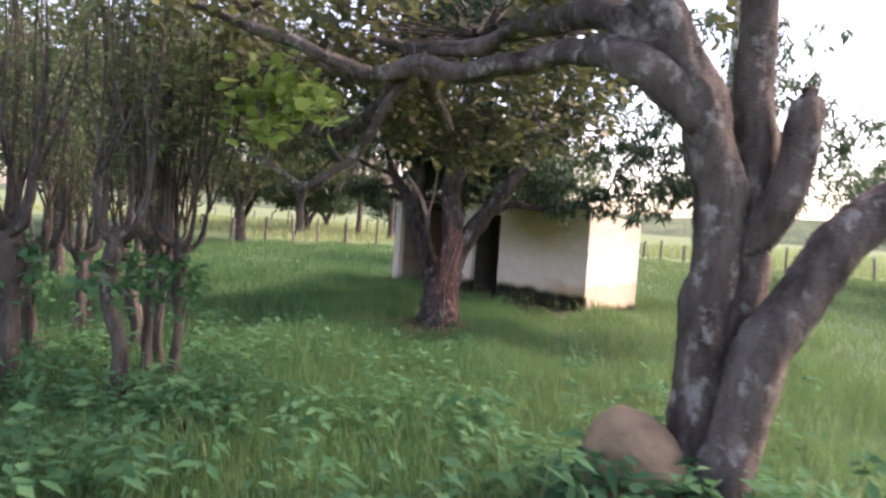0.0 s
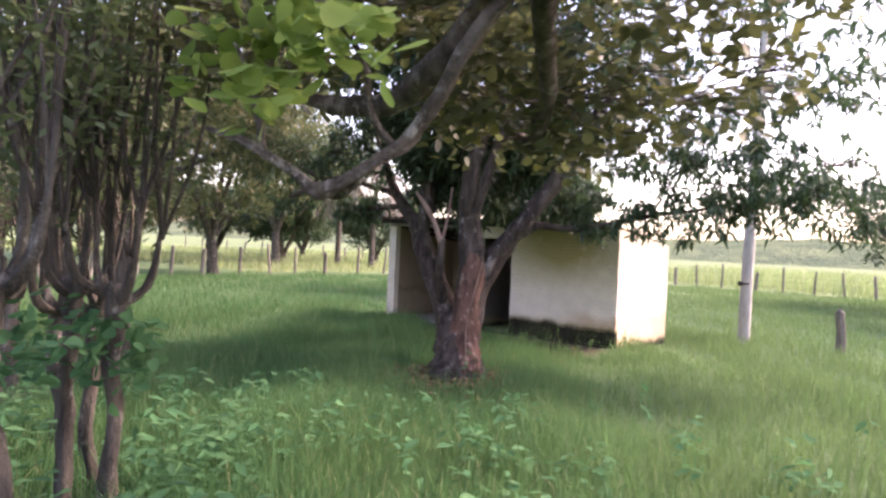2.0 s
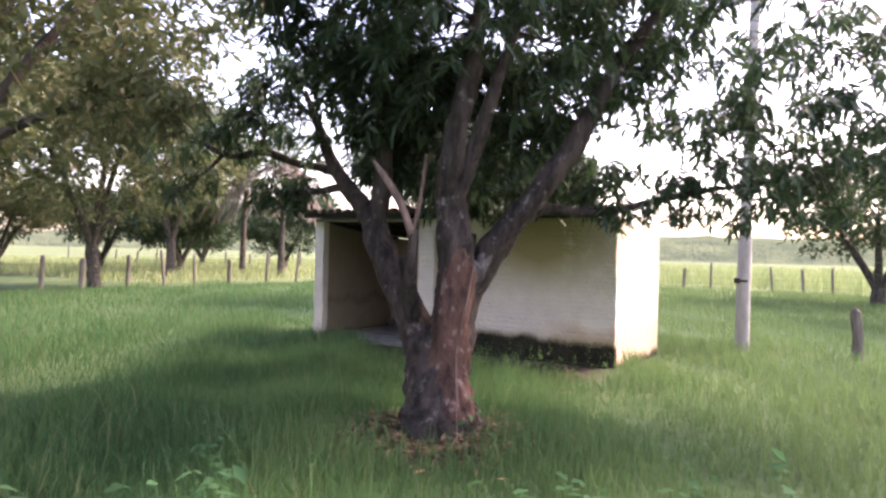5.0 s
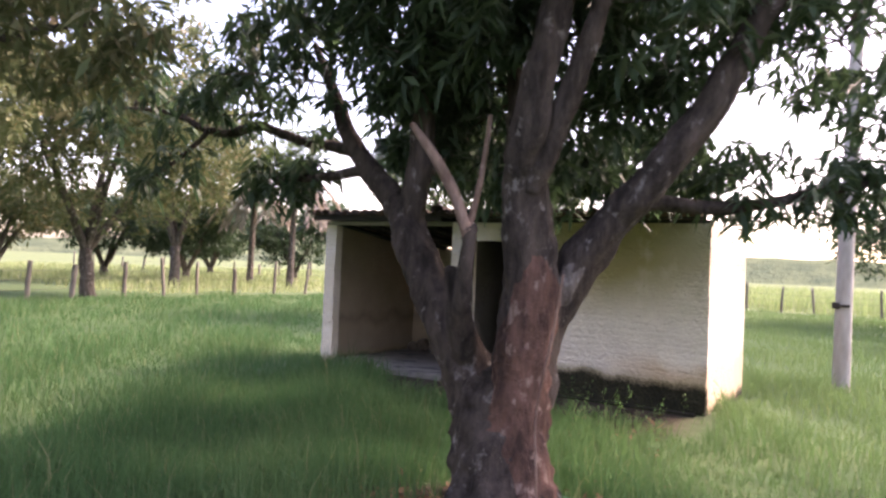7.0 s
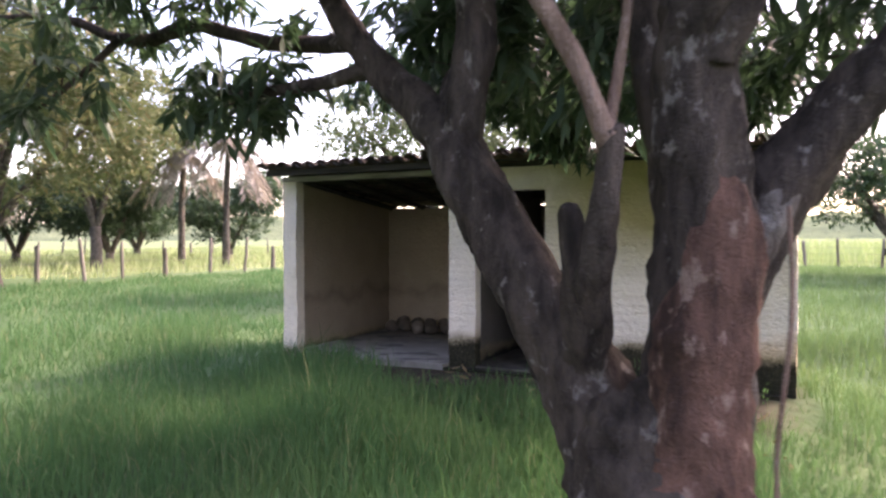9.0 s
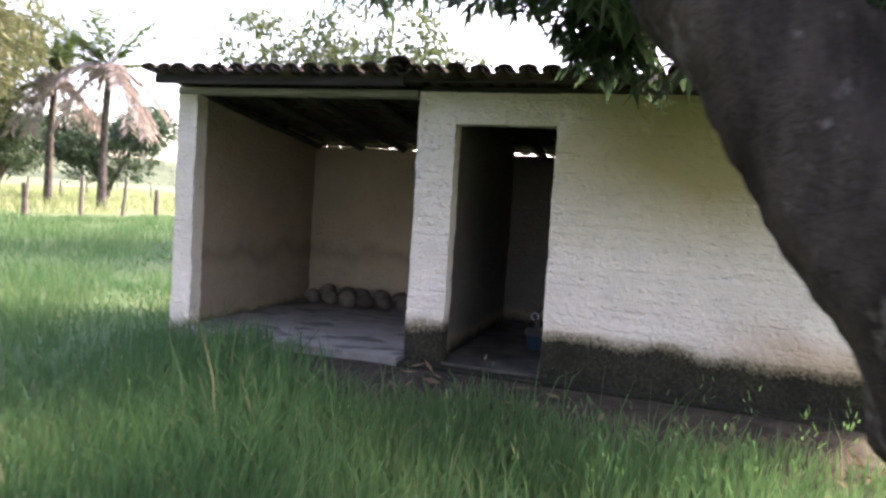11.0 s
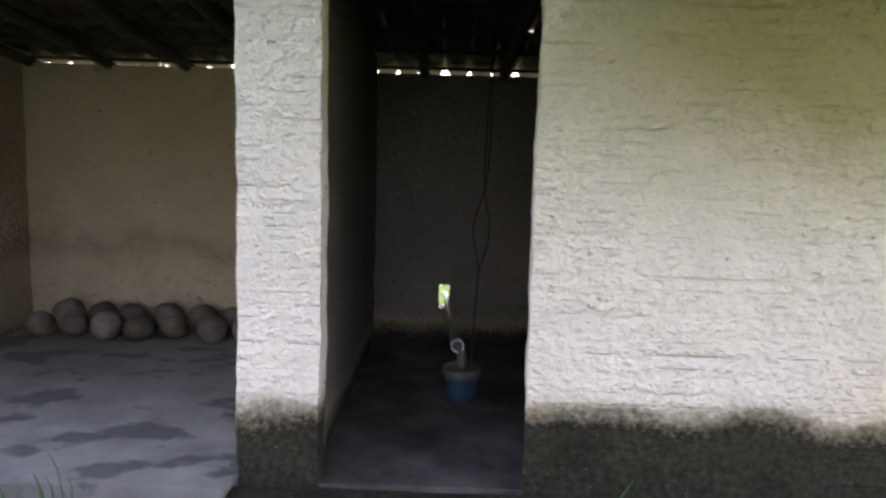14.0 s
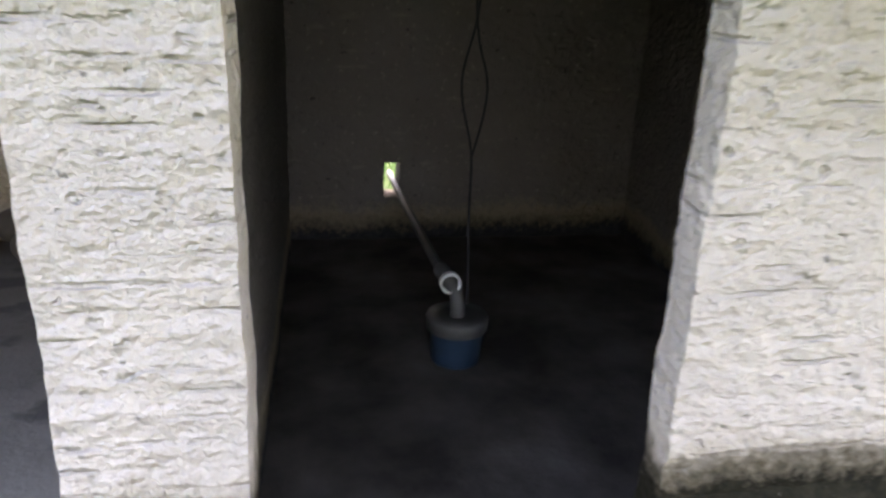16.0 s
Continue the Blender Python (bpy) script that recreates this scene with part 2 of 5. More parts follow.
# the ground: grass over reddish-brown earth, bare in front of the shed
k = Mat("meadow_ground", 0.95, spec=0.1)
x, y = k.axis(0), k.axis(1)
g = k.ramp(k.noise(0.35, 6), (0.3, (0.045, 0.085, 0.036)), (0.55, (0.072, 0.125, 0.052)), (0.75, (0.12, 0.16, 0.075)))
g = k.mix(k.ramp(k.noise(9, 4), (0.45, 0.0), (0.7, 0.5)), g, (0.03, 0.05, 0.014))
# ground grades to pale yellow-green with distance
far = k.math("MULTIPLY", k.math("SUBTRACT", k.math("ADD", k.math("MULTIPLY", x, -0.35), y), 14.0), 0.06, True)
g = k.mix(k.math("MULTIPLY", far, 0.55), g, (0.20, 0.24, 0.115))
soil = k.ramp(k.noise(6, 6), (0.3, (0.034, 0.028, 0.021)), (0.7, (0.085, 0.066, 0.047)))
bx = k.math("SUBTRACT", 1.0, k.math("MULTIPLY", k.math("SUBTRACT", k.math("ABSOLUTE", k.math("SUBTRACT", x, 0.9)), 2.0), 2.0), True)
by = k.math("SUBTRACT", 1.0, k.math("MULTIPLY", k.math("SUBTRACT", k.math("ABSOLUTE", y), k.math("ADD", 0.45, k.noise(1.6, 3))), 4.0), True)
dx_, dy_ = k.math("SUBTRACT", x, 2.85), k.math("SUBTRACT", y, -4.7)
dd = k.math("SQRT", k.math("ADD", k.math("MULTIPLY", dx_, dx_), k.math("MULTIPLY", dy_, dy_)))
ring = k.math("MULTIPLY", k.math("SUBTRACT", k.math("ADD", 0.75, k.noise(2.5, 4)), dd), 3.0, True)
k.color(k.mix(k.math("MAXIMUM", k.math("MULTIPLY", bx, by), ring), g, soil))
k.bump(k.noise(8, 6), 0.8, 0.05)
M_GROUND = k.m

k = Mat("far_hill", 1.0, spec=0.0)
k.color(k.ramp(k.noise(0.05, 6), (0.35, (0.085, 0.115, 0.075)), (0.7, (0.15, 0.18, 0.105))))
k.bump(k.noise(0.3, 5), 1.0, 3.0)
M_HILL = k.m

M_GRASS = leaf_material("grass_blades", (0.024, 0.078, 0.028), (0.042, 0.118, 0.042), (0.070, 0.152, 0.056), 0.3, 0.85, (0.24, 0.22, 0.12), (0.16, 0.36, 0.12), (0.165, 0.195, 0.075))
M_FIELD = leaf_material("field_grass", (0.18, 0.22, 0.09), (0.28, 0.32, 0.14), (0.40, 0.41, 0.21), 0.35, 0.7, (0.48, 0.42, 0.24))
M_WEED = leaf_material("weed_leaves", (0.026, 0.088, 0.038), (0.045, 0.130, 0.052), (0.076, 0.170, 0.070), 0.3, 0.9, None, (0.14, 0.36, 0.14))
M_MANGO = leaf_material("mango_leaves", (0.026, 0.046, 0.030), (0.045, 0.075, 0.044), (0.074, 0.110, 0.060), 0.22, 0.5, None, (0.13, 0.26, 0.10))
M_MANGO2 = leaf_material("mango_leaves_flush", (0.055, 0.078, 0.034), (0.108, 0.130, 0.058), (0.21, 0.185, 0.095), 0.3, 0.5, (0.32, 0.23, 0.13), (0.23, 0.30, 0.13))
M_CASHEW = leaf_material("cashew_leaves", (0.042, 0.048, 0.024), (0.075, 0.082, 0.038), (0.13, 0.135, 0.06), 0.25, 0.45, (0.28, 0.26, 0.07), (0.20, 0.24, 0.09))
M_YOUNG = leaf_material("young_cashew_leaves", (0.13, 0.20, 0.035), (0.20, 0.28, 0.055), (0.30, 0.36, 0.08), 0.4, 0.45)
M_THICKET = leaf_material("thicket_leaves", (0.042, 0.060, 0.030), (0.072, 0.096, 0.046), (0.115, 0.135, 0.065), 0.3, 0.5, None, (0.20, 0.30, 0.11))
M_PALM = leaf_material("palm_leaves", (0.07, 0.11, 0.03), (0.11, 0.15, 0.045), (0.17, 0.2, 0.07), 0.3, 0.5)
M_DRYPALM = leaf_material("dry_palm_leaves", (0.20, 0.175, 0.145), (0.31, 0.27, 0.225), (0.42, 0.365, 0.31), 0.2, 0.8, None, (0.36, 0.31, 0.25))
M_LITTER = leaf_material("dead_leaves", (0.10, 0.06, 0.035), (0.17, 0.11, 0.06), (0.27, 0.18, 0.10), 0.1, 0.8)
M_BARK_MANGO = bark_material("mango_bark", (0.030, 0.024, 0.020), (0.100, 0.078, 0.064), (0.29, 0.26, 0.23), 0.59)
M_BARK_RED = bark_material("red_bare_bark", (0.060, 0.036, 0.028), (0.185, 0.100, 0.073), (0.38, 0.26, 0.205), 0.56)
M_BARK_PALE = bark_material("pale_scar", (0.08, 0.066, 0.057), (0.21, 0.18, 0.155), (0.38, 0.35, 0.32), 0.53)
M_BARK_CASHEW = bark_material("cashew_bark", (0.052, 0.041, 0.034), (0.155, 0.128, 0.106), (0.34, 0.31, 0.27), 0.55)
M_DEADWOOD = bark_material("dead_wood", (0.16, 0.10, 0.075), (0.31, 0.21, 0.16), (0.40, 0.30, 0.25), 0.6)
M_BARK_FAR = bark_material("grey_bark", (0.045, 0.039, 0.032), (0.118, 0.102, 0.084), (0.28, 0.26, 0.23), 0.58)

# ---- builders ----


def ground_z(x, y):
    """Height of the ground: level by the shed, rising gently to where the walk begins."""
    s = np.clip((0.62 * (np.asarray(x, float) - 1.5) - 0.78 * (np.asarray(y, float) + 5.0)) / 13.0, 0, 1.6)
    s = np.clip(s, 0, 1)
    return -0.15 + 0.5 * s * s * (3 - 2 * s) + 0.09 * np.exp(-(np.asarray(y, float) / 0.9) ** 2) * (np.abs(np.asarray(x, float) - 0.2) < 3.4) + 0.025 * np.sin(np.asarray(x) * 0.9) * np.sin(np.asarray(y) * 1.1 + 0.6)


def mesh(name, verts, faces, material, smooth=False):
    me = bpy.data.meshes.new(name)
    me.from_pydata([tuple(v) for v in verts], [], faces)
    me.materials.append(material)
    if smooth:
        me.shade_smooth()
    me.update()
    return me


def mesh_np(name, verts, faces, material, smooth=False):
    """A mesh from arrays; every face has the same number of corners."""
    me = bpy.data.meshes.new(name)
    nf, kf = faces.shape
    me.vertices.add(len(verts))
    me.vertices.foreach_set("co", np.ascontiguousarray(verts, dtype=np.float32).ravel())
    me.loops.add(nf * kf)
    me.loops.foreach_set("vertex_index", np.ascontiguousarray(faces, dtype=np.int32).ravel())
    me.polygons.add(nf)
    me.polygons.foreach_set("loop_start", np.arange(nf, dtype=np.int32) * kf)
    me.materials.append(material)
    if smooth:
        me.shade_smooth()
    me.update(calc_edges=True)
    return me


def thing(name, at=(0, 0, 0)):
    ob = new(name)
    ob.location = at
    ob.empty_display_size = 0.2
    return ob


def part(name, me, parent, label=""):
    """One mesh under a thing, whose vertices are given in the world."""
    ob = new(name, me)
    ob.parent = parent
    p = parent
    off = Vector((0, 0, 0))
    while p:
        off += p.location + p.matrix_parent_inverse.translation
        p = p.parent
    ob.matrix_parent_inverse = Matrix.Translation(-off)
    if label:
        tagged(ob, label)
    return ob


def tube(points, radii, sides=9, rough=0.0, steps=6, seed=0, fine=0.0):
    """A limb along a smooth line through the points: vertices and faces, closed at both ends."""
    p = [Vector(q) for q in points]
    line, rad = [], []
    for i in range(len(p) - 1):
        a, b, c, d = p[max(i - 1, 0)], p[i], p[i + 1], p[min(i + 2, len(p) - 1)]
        for j in range(steps + (i == len(p) - 2)):
            t = j / steps
            line.append(0.5 * ((2 * b) + (c - a) * t + (2 * a - 5 * b + 4 * c - d) * t * t + (3 * b - a - 3 * c + d) * t ** 3))
            rad.append(radii[i] * (1 - t) + radii[i + 1] * t)
    if rough:
        for i in range(1, len(line) - 1):
            line[i] = line[i] + noise.noise_vector(line[i] * 3.1 + Vector((seed, 2, 5))) * min(rad[i], 0.06) * rough * 1.8
    verts, faces = [], []
    up = Vector((0.31, 0.84, 0.11)).normalized()
    for i, (q, r) in enumerate(zip(line, rad)):
        d = (line[min(i + 1, len(line) - 1)] - line[max(i - 1, 0)]).normalized()
        u = d.cross(up).normalized()
        v = d.cross(u)
        for s in range(sides):
            w = math.tau * s / sides
            n = u * math.cos(w) + v * math.sin(w)
            f = 1 + rough * (noise.noise(q * 2.2 + n * 1.1 + Vector((seed, 0, 0))) + 0.5 * noise.noise(q * 6 + n * 2.5 + Vector((0, seed, 0))))
            if fine:
                f += fine * (0.7 * noise.noise(q * 9 + n * 4.5) + 0.6 * noise.noise(q * 20 + n * 9) - 0.5 * abs(noise.noise(q * 5 + n * 6)))
            verts.append(q + n * r * f)
        if i:
            k0 = (i - 1) * sides
            for s in range(sides):
                s2 = (s + 1) % sides
                faces.append((k0 + s, k0 + s2, k0 + sides + s2, k0 + sides + s))
    faces.append(tuple(range(sides))[::-1])
    faces.append(tuple(range(len(verts) - sides, len(verts))))
    return verts, faces


def limb(name, points, radii, material, parent, label="", sides=9, rough=0.25, seed=0, fine=0.0):
    s = (sides * 2, 14) if fine else (sides, 6)
    return part(name, mesh(name, *tube(points, radii, s[0], rough, s[1], seed, fine), material, True), parent, label)


def gather(pieces):
    verts, faces = [], []
    for v, f in pieces:
        o = len(verts)
        verts += [tuple(q) for q in v]
        faces += [tuple(i + o for i in g) for g in f]
    return verts, faces


def leaves(base, way, length, width, fold=0.25, droop=0.0, wide_at=0.45):
    """Folded leaves, four triangles each: arrays of vertices and triangles."""
    n = len(base)
    way = way / (np.linalg.norm(way, axis=1, keepdims=True) + 1e-9)
    up = np.tile((0.0, 0.0, 1.0), (n, 1)) + rng.normal(0, 0.35, (n, 3))
    side = np.cross(way, up)
    side /= np.linalg.norm(side, axis=1, keepdims=True) + 1e-9
    nor = np.cross(side, way)
    L, W = np.broadcast_to(length, n)[:, None], np.broadcast_to(width, n)[:, None]
    mid = base + way * L * wide_at - nor * W * fold
    tip = base + way * L + np.array((0, 0, -1.0)) * L * droop
    le, ri = base + way * L * wide_at + side * W * 0.5, base + way * L * wide_at - side * W * 0.5
    v = np.stack([base, le, mid, ri, tip], 1).reshape(-1, 3)
    f = np.array([(0, 2, 1), (0, 3, 2), (1, 2, 4), (2, 3, 4)])
    return v, (np.arange(n)[:, None, None] * 5 + f).reshape(-1, 3)


def round_leaves(base, way, length, width):
    """Broad obovate leaves, eight triangles each."""
    n = len(base)
    way = way / (np.linalg.norm(way, axis=1, keepdims=True) + 1e-9)
    up = np.tile((0.0, 0.0, 1.0), (n, 1)) + rng.normal(0, 0.5, (n, 3))
    side = np.cross(way, up)
    side /= np.linalg.norm(side, axis=1, keepdims=True) + 1e-9
    nor = np.cross(side, way)
    rows = [base]
    for s, w, dip in ((0.35, 0.33, 0.05), (0.70, 0.5, 0.09), (0.93, 0.33, 0.02)):
        m_ = base + way * (length * s)[:, None]
        rows += [m_ + side * (width * w)[:, None], m_ - nor * (width * dip)[:, None], m_ - side * (width * w)[:, None]]
    rows.append(base + way * length[:, None])
    v = np.stack(rows, 1).reshape(-1, 3)
    f = np.array([(0, 2, 1), (0, 3, 2), (1, 2, 5), (1, 5, 4), (2, 3, 6), (2, 6, 5), (4, 5, 8), (4, 8, 7), (5, 6, 9), (5, 9, 8), (7, 8, 10), (8, 9, 10)])
    return v, (np.arange(n)[:, None, None] * 11 + f).reshape(-1, 3)


def sprigs(centres, per, length, width, hang=0.5, spread=0.05, broad=False, **more):
    """Whorls of leaves round twig ends, as many as per at each."""
    n = len(centres) * per
    c = np.repeat(centres, per, 0) + rng.normal(0, spread, (n, 3))
    way = rng.normal(0, 1, (n, 3))
    way[:, 2] = way[:, 2] * 0.5 - hang
    if broad:
        return round_leaves(c, way, length * rng.uniform(0.65, 1.15, n), width * rng.uniform(0.8, 1.2, n))
    return leaves(c, way, length * rng.uniform(0.65, 1.15, n), width * rng.uniform(0.7, 1.2, n), **more)


def cloud(middle, size, count, hollow=0.35):
    """Twig ends spread unevenly through an ellipsoid, with gaps."""
    out, tries = [], 0
    gaps = Vector(rng.uniform(0, 50, 3))
    while len(out) < count:
        tries += 1
        p = rng.normal(0, 1, 3)
        p *= rng.uniform(hollow, 1.0) ** 0.6 / np.linalg.norm(p)
        q = Vector(p * np.array(size) + np.array(middle))
        if noise.noise(q * 0.9 + gaps) + 0.35 * noise.noise(q * 2.4) > -0.12 or tries > count * 3:
            out.append(q)
    return np.array(out)


def blades(x, y, h, w, z=None):
    """Bent grass blades: a quad and a tip each, as five triangles' worth in three."""
    n = len(x)
    z = ground_z(x, y) - 0.01 if z is None else z
    a = rng.uniform(0, math.tau, n)
    lean = rng.uniform(0.08, 0.75, n) * h
    b = rng.uniform(0, math.tau, n)
    s = np.stack([np.cos(a), np.sin(a), np.zeros(n)], 1) * (w * 0.5)[:, None]
    o = np.stack([x, y, z], 1)
    ln = np.stack([np.cos(b) * lean, np.sin(b) * lean, np.zeros(n)], 1)
    m = o + ln * 0.32 + np.array((0, 0, 1.0)) * (h * 0.6)[:, None]
    t = o + ln + np.array((0, 0, 1.0)) * (h * (1 - 0.25 * (lean / h) ** 2))[:, None]
    v = np.stack([o - s, o + s, m - s * 0.75, m + s * 0.75, t], 1).reshape(-1, 3)
    f = np.array([(0, 1, 3), (0, 3, 2), (2, 3, 4)])
    return v, (np.arange(n)[:, None, None] * 5 + f).reshape(-1, 3)


def join(lots):
    vs, fs, o = [], [], 0
    for v, f in lots:
        vs.append(v)
        fs.append(f + o)
        o += len(v)
    return np.concatenate(vs), np.concatenate(fs)


def rough_box(lo, hi, step, field):
    """A closed box whose six gridded faces are moved by field(points)."""
    lo, hi = np.array(lo, float), np.array(hi, float)
    vs, fs, o = [], [], 0
    for ax in range(3):
        u, v = [i for i in range(3) if i != ax]
        nu, nv = max(1, int(round((hi[u] - lo[u]) / step))), max(1, int(round((hi[v] - lo[v]) / step)))
        gu, gv = np.meshgrid(np.linspace(lo[u], hi[u], nu + 1), np.linspace(lo[v], hi[v], nv + 1), indexing="ij")
        for end in (0, 1):
            p = np.zeros((gu.size, 3))
            p[:, u], p[:, v], p[:, ax] = gu.ravel(), gv.ravel(), (lo, hi)[end][ax]
            i = np.arange(nu)[:, None] * (nv + 1) + np.arange(nv)[None, :]
            q = np.stack([i, i + nv + 1, i + nv + 2, i + 1], -1).reshape(-1, 4)
            if (end == 0) != (ax == 1):
                q = q[:, ::-1]
            vs.append(p)
            fs.append(q + o)
            o += len(p)
    v = np.concatenate(vs)
    return v + field(v), np.concatenate(fs)


def box(lo, hi, bevel=0.006):
    """A bevelled box: vertices and faces."""
    bm = bmesh.new()
    bmesh.ops.create_cube(bm, size=1)
    for v in bm.verts:
        v.co = Vector([lo[i] + (v.co[i] + 0.5) * (hi[i] - lo[i]) for i in range(3)])
    if bevel:
        bmesh.ops.bevel(bm, geom=bm.edges[:], offset=bevel, segments=1, affect="EDGES")
    bm.verts.ensure_lookup_table()
    out = [v.co.copy() for v in bm.verts], [tuple(v.index for v in f.verts) for f in bm.faces]
    bm.free()
    return out


def waves(p, scale, seed):
    """Cheap smooth noise in one direction for many points."""
    r = np.random.default_rng(seed)
    s = np.zeros(len(p))
    for i in range(14):
        k_ = r.normal(0, 1, 3) * scale * (1 + 0.35 * i)
        s += np.sin(p @ k_ + r.uniform(0, 6.28)) / (1 + 0.25 * i)
    return s / 5.0

# ---- the ground and the distance ----
gx_ = np.concatenate([np.linspace(-1500, -60, 13)[:-1], np.linspace(-60, -12, 33)[:-1], np.linspace(-12, 20, 81), np.linspace(20, 70, 33)[1:], np.linspace(70, 1500, 13)[1:]])
gy_ = np.concatenate([np.linspace(-1500, -40, 13)[:-1], np.linspace(-40, -18, 15)[:-1], np.linspace(-18, 8, 66), np.linspace(8, 70, 40)[1:], np.linspace(70, 1500, 13)[1:]])
GX, GY = np.meshgrid(gx_, gy_, indexing="ij")
GZ = ground_z(GX, GY)
FOOT = (GX > -2.6) & (GX < 3.1) & (GY > 0.1) & (GY < 2.4)
GZ = np.where(FOOT, GZ - 0.15, GZ)
gi = np.arange(len(gx_) - 1)[:, None] * len(gy_) + np.arange(len(gy_) - 1)[None, :]
gf = np.stack([gi, gi + len(gy_), gi + len(gy_) + 1, gi + 1], -1).reshape(-1, 4)
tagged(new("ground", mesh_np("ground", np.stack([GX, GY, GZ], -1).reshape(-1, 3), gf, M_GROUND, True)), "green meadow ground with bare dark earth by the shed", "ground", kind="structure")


def hill_range(name, radius, a0, a1, low, high, seed, label):
    """A low wooded ridge round part of the horizon."""
    n = 120
    pts, fcs = [], []
    for i in range(n + 1):
        a = radians(a0 + (a1 - a0) * i / n)
        h = low + (high - low) * (0.5 + 0.5 * noise.noise(Vector((i * 0.06, seed, 0)))) + 3.0 * noise.noise(Vector((i * 0.7, seed, 3)))
        e = math.sin(math.pi * i / n) ** 0.4
        for j, (dr, s) in enumerate(((0, 0.0), (40, 0.6), (90, 1.0), (220, 0.2))):
            pts.append((math.sin(a) * (radius + dr), math.cos(a) * (radius + dr), -1 + max(h, 2) * s * e))
    for i in range(n):
        for j in range(3):
            b = i * 4 + j
            fcs.append((b, b + 4, b + 5, b + 1))
    return tagged(new(name, mesh(name, pts, fcs, M_HILL, True)), label, "hill", kind="structure")


hill_range("backdrop_hills", 420, -75, 75, 10, 26, 2.0, "low wooded hills far behind the fields")

# ---- the shed ----
FL, FR, BACK = -2.74, 3.20, 2.54       # outer left, outer right, outer back
PIER_L, PIER_R, DOOR_R = -0.36, -0.035, 0.79
FRONT_TOP, BACK_TOP = 2.21, 1.893
shed = tagged(thing("shed", (0.2, 1.2, -0.15)), "whitewashed masonry shed with an open bay and clay tile roof", "shed")


def plaster_field(p):
    """Uneven plaster with shallow horizontal trowel ridges and crumbly edges."""
    d = np.zeros_like(p)
    course = np.sin(p[:, 2] * 2 * np.pi / 0.078 + 1.6 * waves(p * (1, 1, 0.3), 1.3, 5))
    patchy = np.clip(waves(p, 2.2, 11) * 0.8 + 0.45, 0, 1)
    d[:, 1] = 0.006 * waves(p, 14, 1) + 0.009 * waves(p, 3.0, 2) + 0.004 * np.clip(course, -0.3, 1) * patchy + 0.006 * waves(p, 36, 8) + 0.003 * waves(p * (0.8, 1, 1.1), 22, 18)
    d[:, 0] = 0.008 * waves(p, 8, 3) + 0.010 * waves(p, 2.6, 9) * (p[:, 2] < 1.9)
    d[:, 2] = 0.004 * waves(p, 9, 4)
    return d


def wall_piece(name, lo, hi, material, step=0.05, label="", splay=0.0):
    """A plastered wall; splay: how far its left end opens towards the back."""
    v, f = rough_box(lo, hi, step, lambda p: plaster_field(p) + np.stack([splay * (p[:, 1] - lo[1]) / (hi[1] - lo[1]) * np.clip(1 - (p[:, 0] - lo[0]) / 0.3, 0, 1), 0 * p[:, 0], 0 * p[:, 0]], 1))
    return part(name, mesh_np(name, v, f, material, True), shed, label)


wall_piece("front_wall", (DOOR_R, 0, -0.3), (FR, 0.105, FRONT_TOP), M_PLASTER, 0.013, "cream plaster wall with green run-off stains and black moss at its foot", 0.004)
wall_piece("pier", (PIER_L, 0, -0.3), (PIER_R, 0.16, FRONT_TOP), M_PLASTER, 0.011, "crumbly whitewashed pier with a mossy foot")
wall_piece("lintel", (PIER_R, 0.004, 1.955), (DOOR_R, 0.156, FRONT_TOP - 0.004), M_PLASTER, 0.018)
wall_piece("left_pier", (FL, 0, -0.3), (-2.535, 0.16, FRONT_TOP - 0.01), M_SIDE, 0.02)


def slope_wall(name, x0, x1, material, top0=FRONT_TOP, top1=1.97, y0=0.164, y1=BACK, step=0.05):
    """A side wall whose top falls with the roof."""
    v, f = rough_box((x0, y0, -0.3), (x1, y1, 1.0), step, lambda p: np.zeros_like(p))
    s = np.clip((v[:, 1] - y0) / (y1 - y0), 0, 1)
    v[:, 2] = -0.3 + (v[:, 2] + 0.3) / 1.3 * (top0 + (top1 - top0) * s + 0.3)
    v += plaster_field(v) * 0.8
    return part(name, mesh_np(name, v, f, material, True), shed)


slope_wall("side_wall", FR - 0.15, FR, M_SIDE, y0=0.109)
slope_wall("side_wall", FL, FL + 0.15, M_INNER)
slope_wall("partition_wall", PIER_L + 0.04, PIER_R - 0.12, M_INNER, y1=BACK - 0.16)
# room half of the partition, split off to carry the darkened plaster
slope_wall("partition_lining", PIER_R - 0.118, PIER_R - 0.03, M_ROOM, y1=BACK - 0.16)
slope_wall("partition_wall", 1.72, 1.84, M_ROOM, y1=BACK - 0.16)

# the back wall, with a broken-out hole for the pipe
HX, HZ = 0.45, 0.30
bw = BACK - 0.155
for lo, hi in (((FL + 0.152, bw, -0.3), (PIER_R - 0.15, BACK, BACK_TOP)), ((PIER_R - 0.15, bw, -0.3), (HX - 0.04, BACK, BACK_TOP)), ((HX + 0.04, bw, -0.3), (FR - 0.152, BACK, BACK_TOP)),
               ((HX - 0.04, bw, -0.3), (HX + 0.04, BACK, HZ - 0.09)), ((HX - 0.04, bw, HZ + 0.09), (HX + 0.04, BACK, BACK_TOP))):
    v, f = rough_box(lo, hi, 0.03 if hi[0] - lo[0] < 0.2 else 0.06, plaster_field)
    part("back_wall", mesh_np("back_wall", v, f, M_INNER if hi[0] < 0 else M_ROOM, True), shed)

